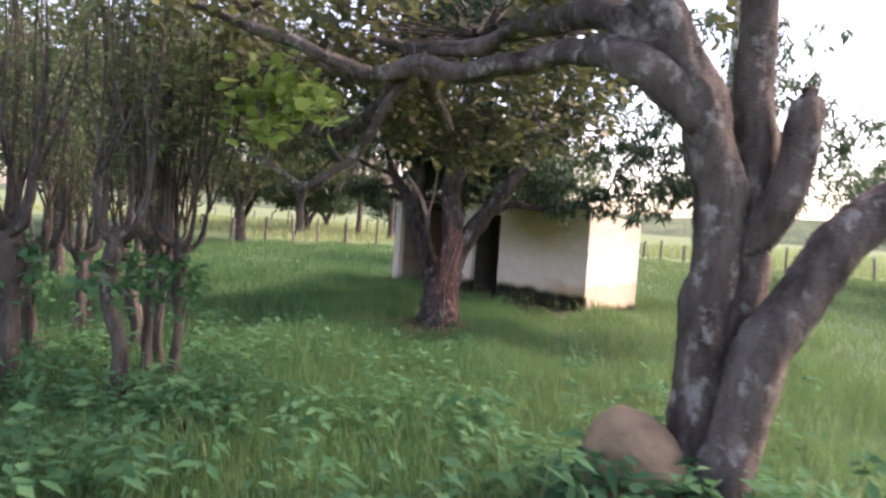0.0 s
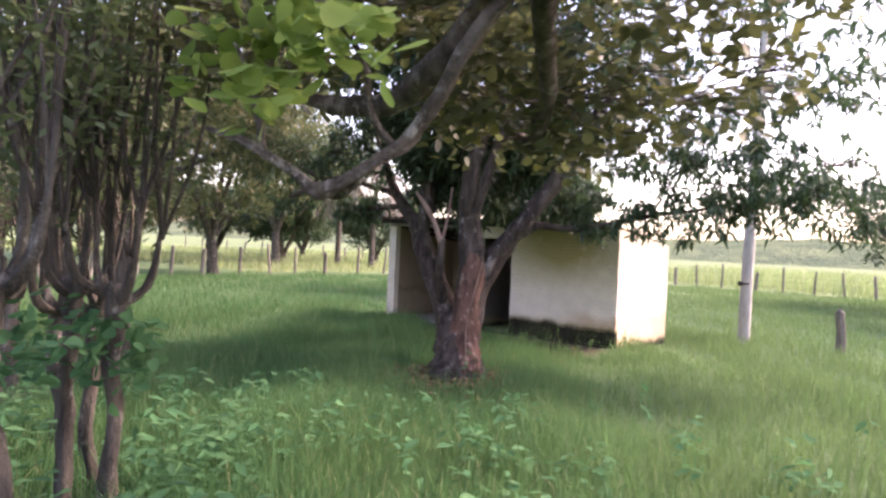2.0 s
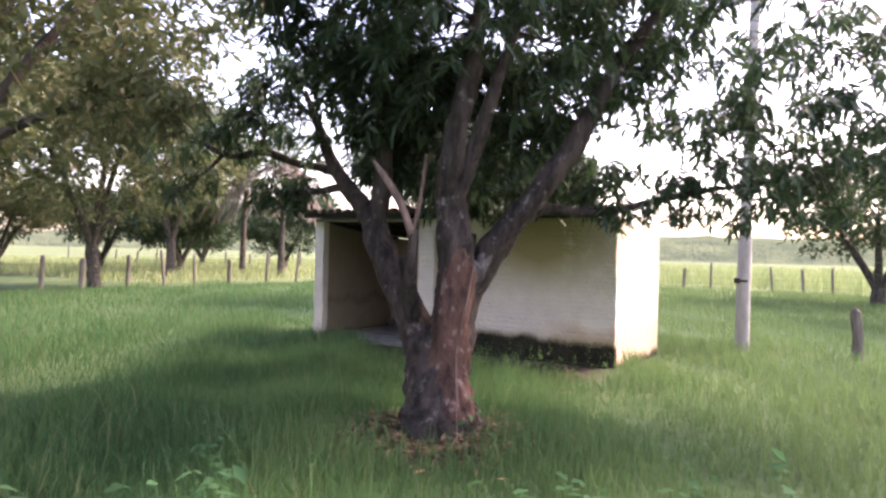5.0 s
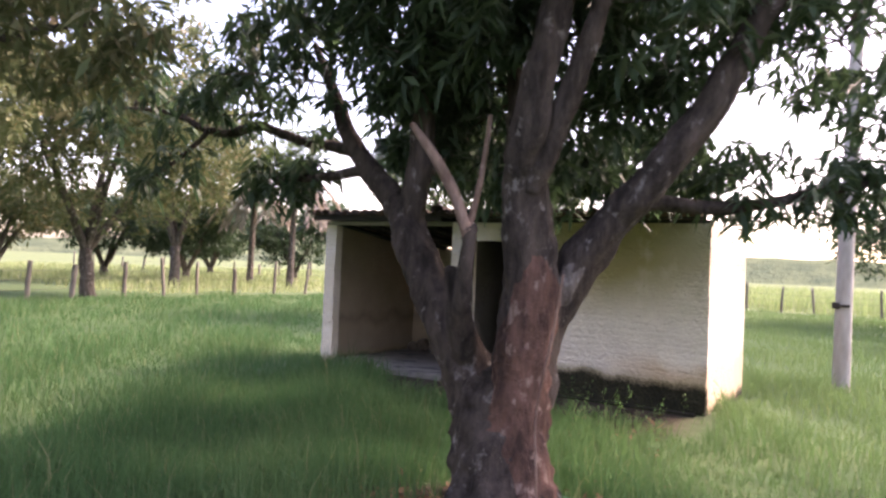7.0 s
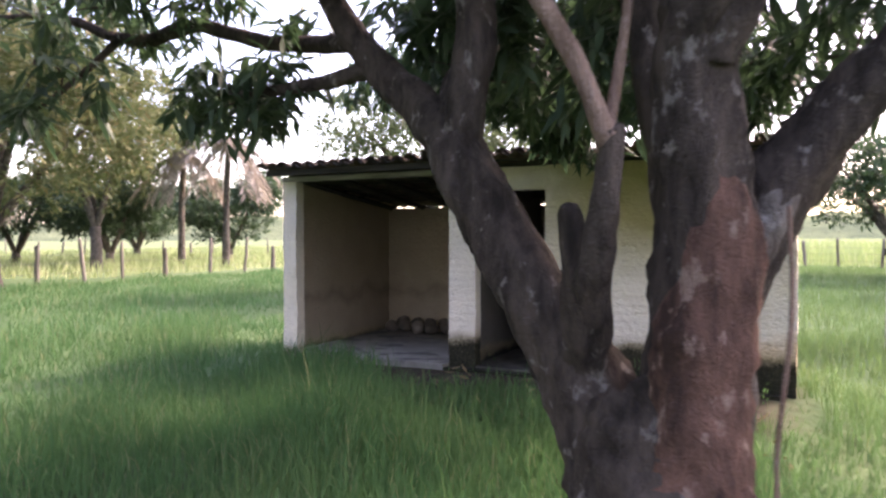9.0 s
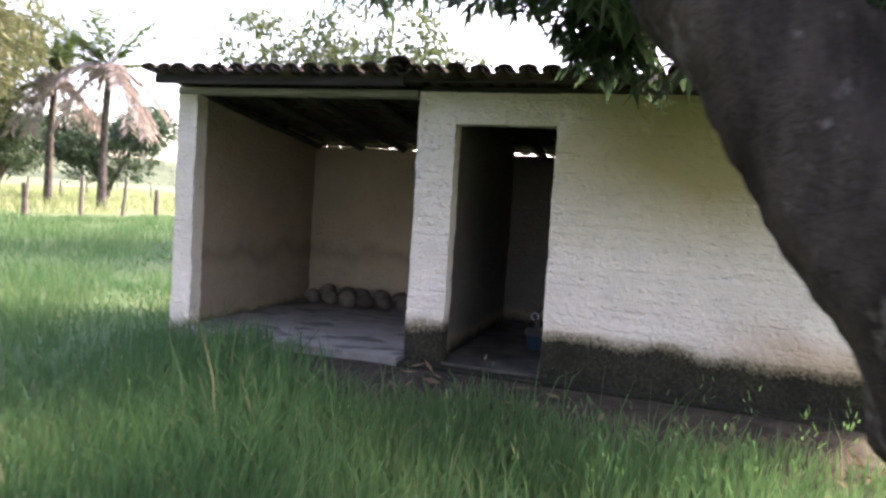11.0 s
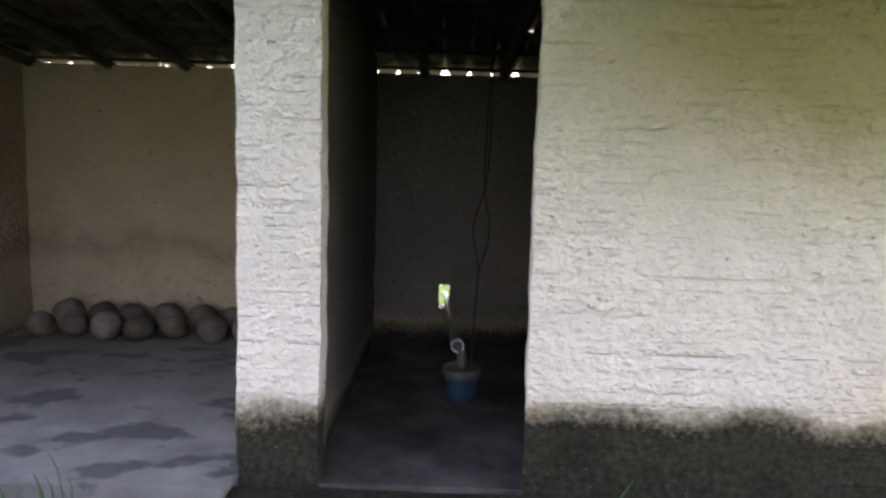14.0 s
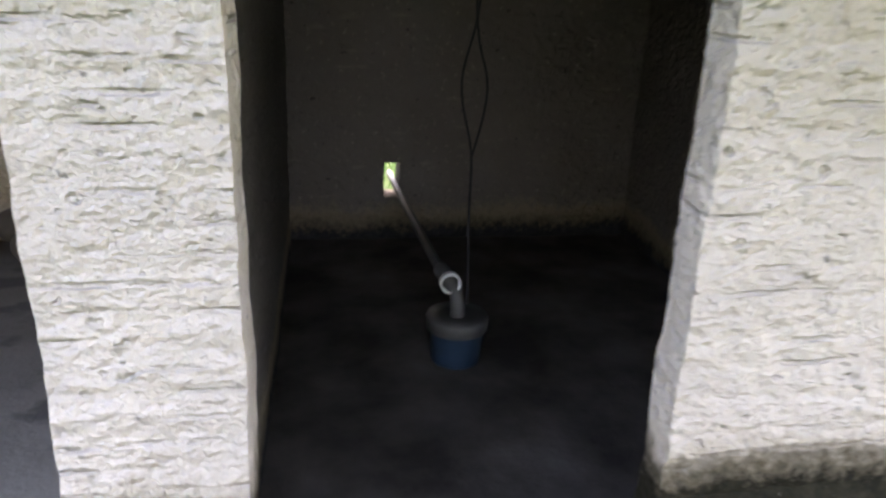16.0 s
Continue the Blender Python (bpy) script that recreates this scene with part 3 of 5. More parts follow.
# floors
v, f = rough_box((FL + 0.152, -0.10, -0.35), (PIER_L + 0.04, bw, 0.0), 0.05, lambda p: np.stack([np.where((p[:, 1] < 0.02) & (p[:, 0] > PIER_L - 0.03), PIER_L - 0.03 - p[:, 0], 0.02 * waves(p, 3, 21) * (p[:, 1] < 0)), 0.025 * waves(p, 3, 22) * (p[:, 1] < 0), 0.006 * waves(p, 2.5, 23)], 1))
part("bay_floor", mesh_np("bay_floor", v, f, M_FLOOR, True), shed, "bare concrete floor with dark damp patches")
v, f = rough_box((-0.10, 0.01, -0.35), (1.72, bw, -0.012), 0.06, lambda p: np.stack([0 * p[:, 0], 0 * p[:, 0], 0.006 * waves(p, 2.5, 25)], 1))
part("room_floor", mesh_np("room_floor", v, f, M_FLOOR2, True), shed, "dark mottled concrete floor of the unlit room")
v, f = rough_box((PIER_L - 0.02, -0.13, -0.35), (FR - 0.1, -0.004, -0.03), 0.05, lambda p: np.stack([0 * p[:, 0], 0.02 * waves(p, 3, 27), 0.012 * waves(p, 3, 26)], 1))
part("plinth", mesh_np("plinth", v, f, M_PLASTER, True), shed, "dark mossy plinth along the front wall")

# roof timbers
part("front_beam", mesh("front_beam", *box((FL + 0.01, -0.03, 2.155), (PIER_L - 0.004, 0.11, 2.218), 0.008), M_GREYWOOD), shed, "pale weathered beam over the open bay")


def roof_z(y):
    return 2.245 + y * (1.93 - 2.245) / BACK


for i in range(11):
    rx = FL + 0.2 + i * 0.56
    pts = [(rx, 0.02, roof_z(0.02) - 0.05), (rx + 0.01, 1.2, roof_z(1.2) - 0.055), (rx, BACK + 0.15, roof_z(BACK + 0.15) - 0.05)]
    part("rafter", mesh("rafter", *tube(pts, (0.036, 0.04, 0.036), 7, 0.15, 5, i), M_TIMBER, True), shed)
for i in range(7):
    yy = -0.2 + i * 0.44
    part("batten", mesh("batten", *box((FL - 0.08, yy - 0.02, roof_z(yy) - 0.018), (FR - 0.03, yy + 0.02, roof_z(yy) + 0.004), 0.003), M_TIMBER), shed)
part("eave_board", mesh("eave_board", *box((FL - 0.08, -0.235, roof_z(-0.2) - 0.055), (PIER_L - 0.06, -0.18, roof_z(-0.2) + 0.02), 0.004), M_TIMBER), shed, "dark eave board")
part("wall_plate", mesh("wall_plate", *box((PIER_L, 0.03, FRONT_TOP + 0.003), (FR - 0.02, 0.12, roof_z(0.08) + 0.02), 0.004), M_TIMBER), shed)

roof = new("roof", None)
roof.parent = shed
roof.empty_display_size = 0.2
roof.location = (0, 0, 2.2)


def clay_tile(arch, r0, r1, length, thick=0.012, seg=6):
    """One half-round tile, wider at r0, lying along y; arch up or down."""
    vs, fs = [], []
    for y_, r in ((0, r0), (length, r1)):
        for t in (0, thick):
            for i in range(seg + 1):
                a = math.pi * i / seg
                vs.append(((r - t) * math.cos(a), y_, arch * (r - t) * math.sin(a) * 0.62))
    n = seg + 1
    for i in range(seg):
        fs += [(i, i + 1, 2 * n + i + 1, 2 * n + i), (n + i + 1, n + i, 3 * n + i, 3 * n + i + 1), (i + 1, i, n + i, n + i + 1), (2 * n + i, 2 * n + i + 1, 3 * n + i + 1, 3 * n + i)]
    return mesh("clay_tile", vs, fs, M_TILE, True)


COVER, CANAL = clay_tile(1, 0.080, 0.066, 0.5), clay_tile(-1, 0.076, 0.088, 0.5)
SLOPE = math.degrees(math.atan2(1.93 - 2.245, BACK))
cols = int((FR - FL + 0.06) / 0.18)
for row in range(7):
    for col in range(cols):
        xx, yy = FL - 0.1 + col * 0.18, -0.30 + row * 0.44
        for me, dx, dz in ((CANAL, 0.09, 0.062), (COVER, 0.0, 0.05)):
            if me is CANAL and row > 1:
                continue
            t_ = new("tile", me)
            t_.parent = roof
            j = rng.normal(0, 1, 5)
            t_.matrix_parent_inverse = Matrix.Translation((-0.2, -1.2, 0.15 - 2.2))
            t_.matrix_basis = pose(xx + dx + j[0] * 0.008, yy + j[1] * 0.02, roof_z(yy) + dz + row * 0.002 + j[2] * 0.004, SLOPE + 1.2 + j[3] * 0.8, j[3] * 1.2, j[4] * 1.6)
lots = []
for row in range(2, 7):
    for col in range(cols):
        me = CANAL
        m_ = pose(FL - 0.01 + col * 0.18, -0.30 + row * 0.44, roof_z(-0.30 + row * 0.44) + 0.062 + row * 0.002, SLOPE + 1.2, 0, rng.normal(0, 1.5))
        lots.append(([m_ @ v_.co for v_ in me.vertices], [tuple(q.vertices) for q in me.polygons]))
tagged(part("channel_tiles", mesh("channel_tiles", *gather(lots), M_TILE, True), roof), kind="stuff")
RIDGE = clay_tile(1, 0.11, 0.095, 0.55)
for row in range(6):
    t_ = new("tile", RIDGE)
    t_.parent = roof
    t_.matrix_parent_inverse = Matrix.Translation((-0.2, -1.2, 0.15 - 2.2))
    t_.matrix_basis = pose(-0.46 + rng.normal(0, 0.01), -0.33 + row * 0.48, roof_z(-0.33 + row * 0.48) + 0.085, SLOPE + 2, 0, rng.normal(0, 2))

# ---- in the shed ----


def coconut(size, seed):
    bm = bmesh.new()
    bmesh.ops.create_icosphere(bm, subdivisions=3, radius=1)
    for v_ in bm.verts:
        p = v_.co.copy()
        w = 1 + 0.10 * noise.noise(p * 1.3 + Vector((seed, 0, 0))) + 0.05 * noise.noise(p * 4 + Vector((0, seed, 0)))
        three = 1 + 0.05 * math.cos(3 * math.atan2(p.y, p.z) + seed)
        v_.co = Vector((p.x * 1.25, p.y * three, p.z * three)) * w * size
    me = bpy.data.meshes.new("coconut")
    bm.to_mesh(me)
    bm.free()
    me.materials.append(M_HUSK)
    me.shade_smooth()
    return me


nuts = [coconut(0.088, 1.3), coconut(0.10, 4.1), coconut(0.078, 7.7)]
for i in range(17):
    back = i % 2
    nx = -2.35 + i * 0.118 + rng.normal(0, 0.012)
    ny = (2.24 if back else 2.08) + rng.normal(0, 0.02)
    nz = 0.085 + (0.045 if back else 0.0)
    ob = new("coconut", nuts[i % 3])
    ob.matrix_world = pose(nx, ny, nz, rng.uniform(-20, 20), rng.uniform(-20, 20), rng.uniform(0, 360))
    tagged(ob, "old dry grey-brown coconut on the concrete bay floor", "coconut", "coconuts along the wall")

# the well pump: a blue pail upturned over the well head, with its pipe and cable
BX, BY = 0.56, 1.08
bucket = tagged(thing("blue_bucket", (BX, BY, -0.01)), "faded blue plastic bucket with a grey rim on the dark floor", "bucket")


def turned(profile, at, seg=24):
    """A body turned from (radius, height) pairs."""
    vs, fs = [], []
    for r, h in profile:
        for s in range(seg):
            a = math.tau * s / seg
            vs.append((at[0] + r * math.cos(a), at[1] + r * math.sin(a), at[2] + h))
    for i in range(len(profile) - 1):
        for s in range(seg):
            s2 = (s + 1) % seg
            fs.append((i * seg + s, i * seg + s2, (i + 1) * seg + s2, (i + 1) * seg + s))
    return vs, fs


part("body", mesh("body", *turned([(0.0, 0.0), (0.082, 0.0), (0.086, 0.01), (0.096, 0.13), (0.098, 0.135), (0.092, 0.135), (0.08, 0.015), (0.0, 0.015)], (BX, BY, -0.006)), M_BLUE, True), bucket)
part("rim", mesh("rim", *turned([(0.097, 0.125), (0.107, 0.127), (0.11, 0.17), (0.106, 0.178), (0.06, 0.176), (0.0, 0.17)], (BX, BY, -0.006)), M_PVC, True), bucket, "grey collar and lid of the bucket")
pump = tagged(thing("pump_pipe", (BX, BY, 0.17)), "grey plastic pipe rising from the bucket and out through the wall", "pipe")
part("riser", mesh("riser", *tube([(BX, BY, 0.16), (BX - 0.005, BY, 0.24), (BX - 0.03, BY + 0.05, 0.285), (BX - 0.05, BY + 0.11, 0.30)], (0.026, 0.026, 0.027, 0.027), 14, 0), M_PVC, True), pump)
vs, fs = [], []
for s in range(20):
    for q, (r, dy) in enumerate(((0.030, 0.0), (0.037, 0.0), (0.037, 0.03), (0.030, 0.03))):
        a = math.tau * s / 20
        vs.append((BX - 0.03 + r * math.cos(a), BY - 0.012 + dy, 0.29 + r * math.sin(a)))
for s in range(20):
    for q in range(4):
        fs.append((s * 4 + q, s * 4 + (q + 1) % 4, (s + 1) % 20 * 4 + (q + 1) % 4, (s + 1) % 20 * 4 + q))
part("collar", mesh("collar", vs, fs, M_WHITE, True), pump, "white pipe collar")
part("outlet", mesh("outlet", *tube([(BX - 0.05, BY + 0.1, 0.298), (0.485, 1.8, 0.287), (HX + 0.004, BACK + 0.1, 0.275)], (0.017, 0.017, 0.017), 14, 0), M_PVC, True), pump)
cable = tagged(thing("cable", (0.66, 1.5, 2.0)), "thin black cable hanging in a loop from the roof", "cable")
part("strand", mesh("strand", *tube([(0.70, 1.62, 2.08), (0.69, 1.58, 1.25), (0.61, 1.47, 0.92), (0.64, 1.38, 0.68), (0.63, 1.31, 0.46), (0.61, 1.16, 0.17)], (0.005,) * 6, 6, 0), M_CABLE, True), cable)
part("strand", mesh("strand", *tube([(0.69, 1.60, 2.08), (0.67, 1.56, 1.2), (0.705, 1.46, 0.90), (0.645, 1.385, 0.66)], (0.005,) * 4, 6, 0), M_CABLE, True), cable)

# ---- the mango tree before the shed ----
mango = tagged(thing("mango_tree", (2.85, -4.6, -0.15)), "old forked mango tree with stripped bark and dark hanging leaves", "tree")
limb("trunk", [(2.84, -4.46, -0.3), (2.80, -4.42, -0.1), (2.76, -4.37, 0.14), (2.69, -4.30, 0.45), (2.66, -4.26, 0.66), (2.68, -4.25, 0.80)], (0.52, 0.42, 0.34, 0.315, 0.28, 0.2), M_BARK_MANGO, mango, "", 18, 0.22, 1, 0.13)
limb("bare_stem", [(2.90, -4.48, -0.1), (2.86, -4.43, 0.2), (2.84, -4.38, 0.5), (2.87, -4.35, 0.85), (2.90, -4.33, 1.15), (2.90, -4.32, 1.45), (2.87, -4.32, 1.75)], (0.33, 0.25, 0.22, 0.205, 0.19, 0.165, 0.10), M_BARK_RED, mango, "reddish trunk side with stripped bark", 16, 0.22, 2, 0.13)
limb("stem", [(2.80, -4.27, 0.6), (2.86, -4.28, 1.2), (2.87, -4.32, 1.8), (2.84, -4.4, 2.2), (2.98, -4.58, 2.6), (3.1, -4.5, 3.4), (3.0, -4.1, 4.3), (3.1, -4.0, 5.2)], (0.22, 0.21, 0.175, 0.15, 0.12, 0.10, 0.07, 0.03), M_BARK_MANGO, mango, "", 14, 0.25, 3, 0.13)
limb("limb", [(2.88, -4.22, 0.95), (3.06, -4.06, 1.5), (3.32, -4.0, 1.92), (3.54, -4.02, 2.14), (3.72, -3.95, 2.38), (3.88, -3.88, 2.64), (4.05, -3.85, 2.95), (4.35, -3.6, 3.6), (4.8, -3.2, 4.4)], (0.165, 0.15, 0.138, 0.13, 0.122, 0.115, 0.1, 0.075, 0.035), M_BARK_MANGO, mango, "", 13, 0.25, 4, 0.13)
limb("limb", [(3.18, -3.7, 1.9), (3.45, -3.4, 2.1), (3.98, -3.1, 2.1), (4.7, -2.6, 2.3), (5.6, -2.0, 2.5)], (0.075, 0.06, 0.048, 0.035, 0.015), M_BARK_MANGO, mango, "", 9, 0.25, 5, 0.13)
limb("limb", [(2.66, -4.26, 0.30), (2.44, -4.20, 0.66), (2.30, -4.21, 0.90), (2.16, -4.22, 1.15), (1.98, -4.18, 1.42), (1.80, -4.14, 1.71), (1.66, -4.06, 1.93), (1.42, -3.96, 2.14), (1.2, -3.92, 2.32), (0.95, -3.88, 2.62), (0.66, -3.85, 3.05), (0.35, -3.8, 3.6)], (0.26, 0.205, 0.175, 0.16, 0.150, 0.146, 0.138, 0.112, 0.095, 0.082, 0.06, 0.03), M_BARK_MANGO, mango, "grey limb blotched with lichen", 14, 0.22, 6, 0.13)
limb("limb", [(1.70, -4.10, 1.86), (1.80, -4.12, 2.25), (1.81, -4.1, 2.66), (1.78, -4.1, 3.05), (1.6, -4.0, 3.8)], (0.10, 0.095, 0.088, 0.075, 0.04), M_BARK_MANGO, mango, "", 10, 0.25, 16, 0.13)
limb("limb", [(0.98, -3.88, 2.55), (0.47, -3.62, 2.66), (-0.06, -3.6, 2.76), (-0.55, -3.58, 2.93), (-1.0, -3.6, 2.87), (-1.33, -3.62, 2.93), (-2.0, -3.6, 3.18), (-3.0, -3.6, 3.32)], (0.062, 0.054, 0.05, 0.048, 0.045, 0.04, 0.032, 0.012), M_BARK_MANGO, mango, "", 8, 0.25, 7, 0.13)
limb("limb", [(-1.3, -3.62, 2.93), (-1.42, -3.75, 2.72), (-1.6, -3.9, 2.5), (-1.75, -4.0, 2.35)], (0.03, 0.026, 0.02, 0.008), M_BARK_MANGO, mango, "", 7, 0.3, 17, 0.13)
limb("limb", [(1.16, -3.95, 2.36), (0.92, -3.92, 2.36), (0.5, -3.92, 2.32), (0.04, -3.9, 2.34), (-0.33, -3.9, 2.4)], (0.06, 0.045, 0.038, 0.028, 0.01), M_BARK_MANGO, mango, "", 7, 0.25, 8, 0.13)
limb("limb", [(1.68, -4.1, 2.0), (1.4, -3.2, 2.6), (1.3, -2.3, 2.9), (1.5, -1.4, 3.0), (1.7, -0.7, 2.8)], (0.11, 0.08, 0.06, 0.04, 0.015), M_BARK_MANGO, mango, "", 8, 0.25, 12, 0.13)
limb("limb", [(2.84, -4.2, 1.3), (2.66, -4.0, 2.0), (2.52, -3.9, 2.7), (2.4, -3.8, 3.6)], (0.11, 0.095, 0.08, 0.04), M_BARK_MANGO, mango, "", 10, 0.25, 14, 0.13)
limb("limb", [(2.92, -4.42, 2.1), (3.2, -4.5, 2.7), (3.35, -4.4, 3.3), (3.5, -4.2, 4.0)], (0.09, 0.08, 0.06, 0.03), M_BARK_MANGO, mango, "", 9, 0.25, 15, 0.13)
limb("bark_scar", [(2.97, -4.20, 1.16), (3.03, -4.17, 1.36), (3.12, -4.12, 1.56), (3.22, -4.07, 1.74)], (0.06, 0.10, 0.095, 0.05), M_BARK_PALE, mango, "pale scar where bark has come off", 10, 0.3, 31, 0.13)
limb("vine_stem", [(3.18, -4.45, 1.55), (3.19, -4.62, 1.15), (3.15, -4.72, 0.7), (3.18, -4.76, 0.3), (3.22, -4.8, -0.1)], (0.009, 0.009, 0.008, 0.008, 0.007), M_DEADWOOD, mango, "thin dry vine hanging down the trunk", 6, 0.4, 32)
limb("side_stem", [(2.36, -4.28, 0.78), (2.50, -4.52, 1.2), (2.56, -4.64, 1.5), (2.59, -4.68, 1.84)], (0.085, 0.065, 0.055, 0.045), M_BARK_MANGO, mango, "", 9, 0.35, 13, 0.13)
limb("dead_branch", [(2.60, -4.68, 1.79), (2.52, -4.72, 2.02), (2.38, -4.78, 2.27), (2.22, -4.86, 2.52)], (0.046, 0.042, 0.036, 0.018), M_DEADWOOD, mango, "bare pinkish-brown dead branch", 9, 0.3, 9)
limb("dead_branch", [(2.56, -4.66, 1.75), (2.62, -4.6, 2.1), (2.66, -4.56, 2.6)], (0.028, 0.024, 0.014), M_DEADWOOD, mango, "bare pinkish-brown dead branch", 7, 0.3, 10)
limb("stub", [(2.34, -4.3, 0.85), (2.42, -4.5, 1.2), (2.40, -4.58, 1.55)], (0.07, 0.06, 0.045), M_BARK_MANGO, mango, "", 8, 0.3, 11, 0.13)


def crown(name, clouds, per, length, width, material, parent, label="", **more):
    lots = [sprigs(cloud(mid, size, n), per, length, width, **more) for mid, size, n in clouds]
    v_, f_ = join(lots)
    return part(name, mesh_np(name, v_, f_, material), parent, label)


def twigs(name, clouds, share, radius, material, parent):
    """Thin crooked twigs that reach out through the clumps of leaves."""
    pieces = []
    for mid, size, n in clouds:
        for i in range(max(3, int(n * share))):
            w = rng.normal(0, 1, 3)
            w *= 0.95 * np.array(size) / np.linalg.norm(w)
            b_ = np.array(mid) + np.array((0.0, 0.0, -0.25 * size[2]))
            e_ = np.array(mid) + w
            m_ = (b_ * 0.45 + e_ * 0.55) + rng.normal(0, 0.08, 3) * np.array(size)
            pieces.append(tube([b_, m_, e_], (radius, radius * 0.7, radius * 0.25), 4, 0.0, 4))
    return tagged(part(name, mesh(name, *gather(pieces), material, True), parent), kind="stuff")


# the clump at height 5.3, mostly out of view, is added to shade the grass
MANGO_CLOUDS = [((3.0, -3.9, 4.4), (2.2, 2.0, 1.5), 560), ((3.6, -4.2, 5.3), (2.4, 2.0, 0.9), 420), ((2.5, -3.6, 3.2), (1.2, 0.8, 0.8), 220), ((2.2, -4.9, 4.1), (1.6, 0.9, 0.6), 170), ((4.6, -2.7, 3.6), (1.4, 1.3, 0.8), 90), ((5.9, -1.8, 3.0), (1.6, 1.2, 0.6), 95), ((6.9, -0.9, 3.5), (2.2, 1.8, 1.2), 180),
                ((4.2, -2.6, 2.3), (0.9, 0.7, 0.36), 40), ((5.3, -2.2, 2.4), (1.0, 0.8, 0.42), 40), ((6.7, -1.4, 2.6), (1.3, 0.9, 0.5), 48), ((3.5, -2.4, 2.6), (0.6, 0.5, 0.35), 36), ((1.45, -3.55, 2.55), (0.6, 0.5, 0.4), 26), ((2.4, -3.5, 2.45), (0.6, 0.4, 0.4), 22),
                ((1.5, -2.0, 3.1), (1.5, 1.2, 0.75), 300), ((1.6, -1.0, 2.62), (0.75, 0.4, 0.5), 150), ((0.5, -1.2, 2.95), (0.8, 0.5, 0.42), 80), ((-0.5, -0.7, 3.1), (0.8, 0.5, 0.32), 45), ((2.5, -1.05, 2.75), (0.8, 0.4, 0.45), 130), ((6.0, -1.6, 4.8), (2.4, 1.8, 1.1), 120), ((4.2, -2.6, 4.9), (1.8, 1.5, 1.1), 130),
                ((0.4, -3.9, 3.4), (1.2, 0.9, 0.7), 110), ((0.1, -3.85, 2.36), (0.62, 0.36, 0.2), 32), ((1.9, -4.1, 3.4), (0.8, 0.7, 0.75), 150), ((3.3, -3.4, 2.9), (0.5, 0.5, 0.4), 30), ((-1.0, -3.7, 3.15), (0.9, 0.6, 0.4), 34), ((-2.2, -3.7, 3.3), (1.0, 0.7, 0.45), 36), ((-1.6, -3.9, 2.55), (0.5, 0.4, 0.3), 14)]
crown("crown", MANGO_CLOUDS, 13, 0.23, 0.054, M_MANGO, mango, "dark green drooping mango leaves", hang=0.75, spread=0.05, droop=0.12)
twigs("brushwood", MANGO_CLOUDS, 0.10, 0.010, M_BARK_MANGO, mango)

# ---- the cashew tree where the walk begins ----
cashew = tagged(thing("cashew_tree", (9.65, -10.45, 0.25)), "twisted grey cashew tree with low crooked limbs and broad leaves", "tree")
limb("trunk", [(9.66, -10.5, 0.1), (9.64, -10.46, 0.5), (9.60, -10.43, 0.9), (9.60, -10.41, 1.3), (9.61, -10.38, 1.72), (9.60, -10.36, 2.06), (9.50, -10.43, 2.41), (9.40, -10.5, 2.7), (9.25, -10.55, 3.1), (9.2, -10.4, 3.8)], (0.25, 0.17, 0.135, 0.12, 0.115, 0.12, 0.13, 0.12, 0.10, 0.06), M_BARK_CASHEW, cashew, "", 14, 0.28, 20, 0.13)
limb("limb", [(9.74, -10.52, 0.15), (9.78, -10.5, 0.6), (9.84, -10.45, 1.05), (9.92, -10.38, 1.4), (10.06, -10.26, 1.7), (10.25, -10.08, 1.98), (10.6, -9.8, 2.4), (11.1, -9.5, 2.9)], (0.20, 0.15, 0.13, 0.12, 0.115, 0.11, 0.09, 0.05), M_BARK_CASHEW, cashew, "", 13, 0.25, 21, 0.13)
limb("limb", [(9.68, -10.3, 1.3), (9.70, -10.2, 1.8), (9.69, -10.14, 2.31), (9.65, -10.15, 2.74), (9.66, -10.1, 3.3), (9.8, -9.9, 4.0)], (0.12, 0.12, 0.105, 0.10, 0.08, 0.04), M_BARK_CASHEW, cashew, "", 12, 0.25, 22, 0.13)
limb("stub", [(9.74, -10.24, 1.75), (9.86, -10.24, 2.05), (9.92, -10.2, 2.42), (9.925, -10.2, 2.5)], (0.10, 0.095, 0.085, 0.06), M_BARK_CASHEW, cashew, "sawn-off limb", 11, 0.25, 23, 0.13)
limb("limb", [(9.55, -10.45, 2.35), (9.30, -10.62, 2.60), (9.05, -10.55, 2.72), (8.55, -10.3, 2.82), (8.05, -10.45, 2.72), (7.6, -10.5, 2.80), (7.2, -10.55, 2.72), (6.9, -10.75, 2.80)], (0.10, 0.09, 0.082, 0.076, 0.07, 0.062, 0.05, 0.03), M_BARK_CASHEW, cashew, "", 10, 0.32, 24, 0.13)
limb("limb", [(9.40, -10.52, 2.66), (9.0, -10.5, 2.95), (8.4, -10.2, 3.05), (7.8, -10.1, 2.98), (7.2, -10.0, 3.05), (6.6, -10.0, 3.2)], (0.10, 0.085, 0.075, 0.065, 0.05, 0.03), M_BARK_CASHEW, cashew, "", 9, 0.32, 25, 0.13)
limb("limb", [(7.5, -10.45, 2.78), (7.0, -10.3, 2.55), (6.7, -10.2, 2.42), (6.3, -10.2, 2.44), (5.9, -10.3, 2.55)], (0.06, 0.06, 0.055, 0.05, 0.025), M_BARK_CASHEW, cashew, "", 8, 0.32, 26, 0.13)
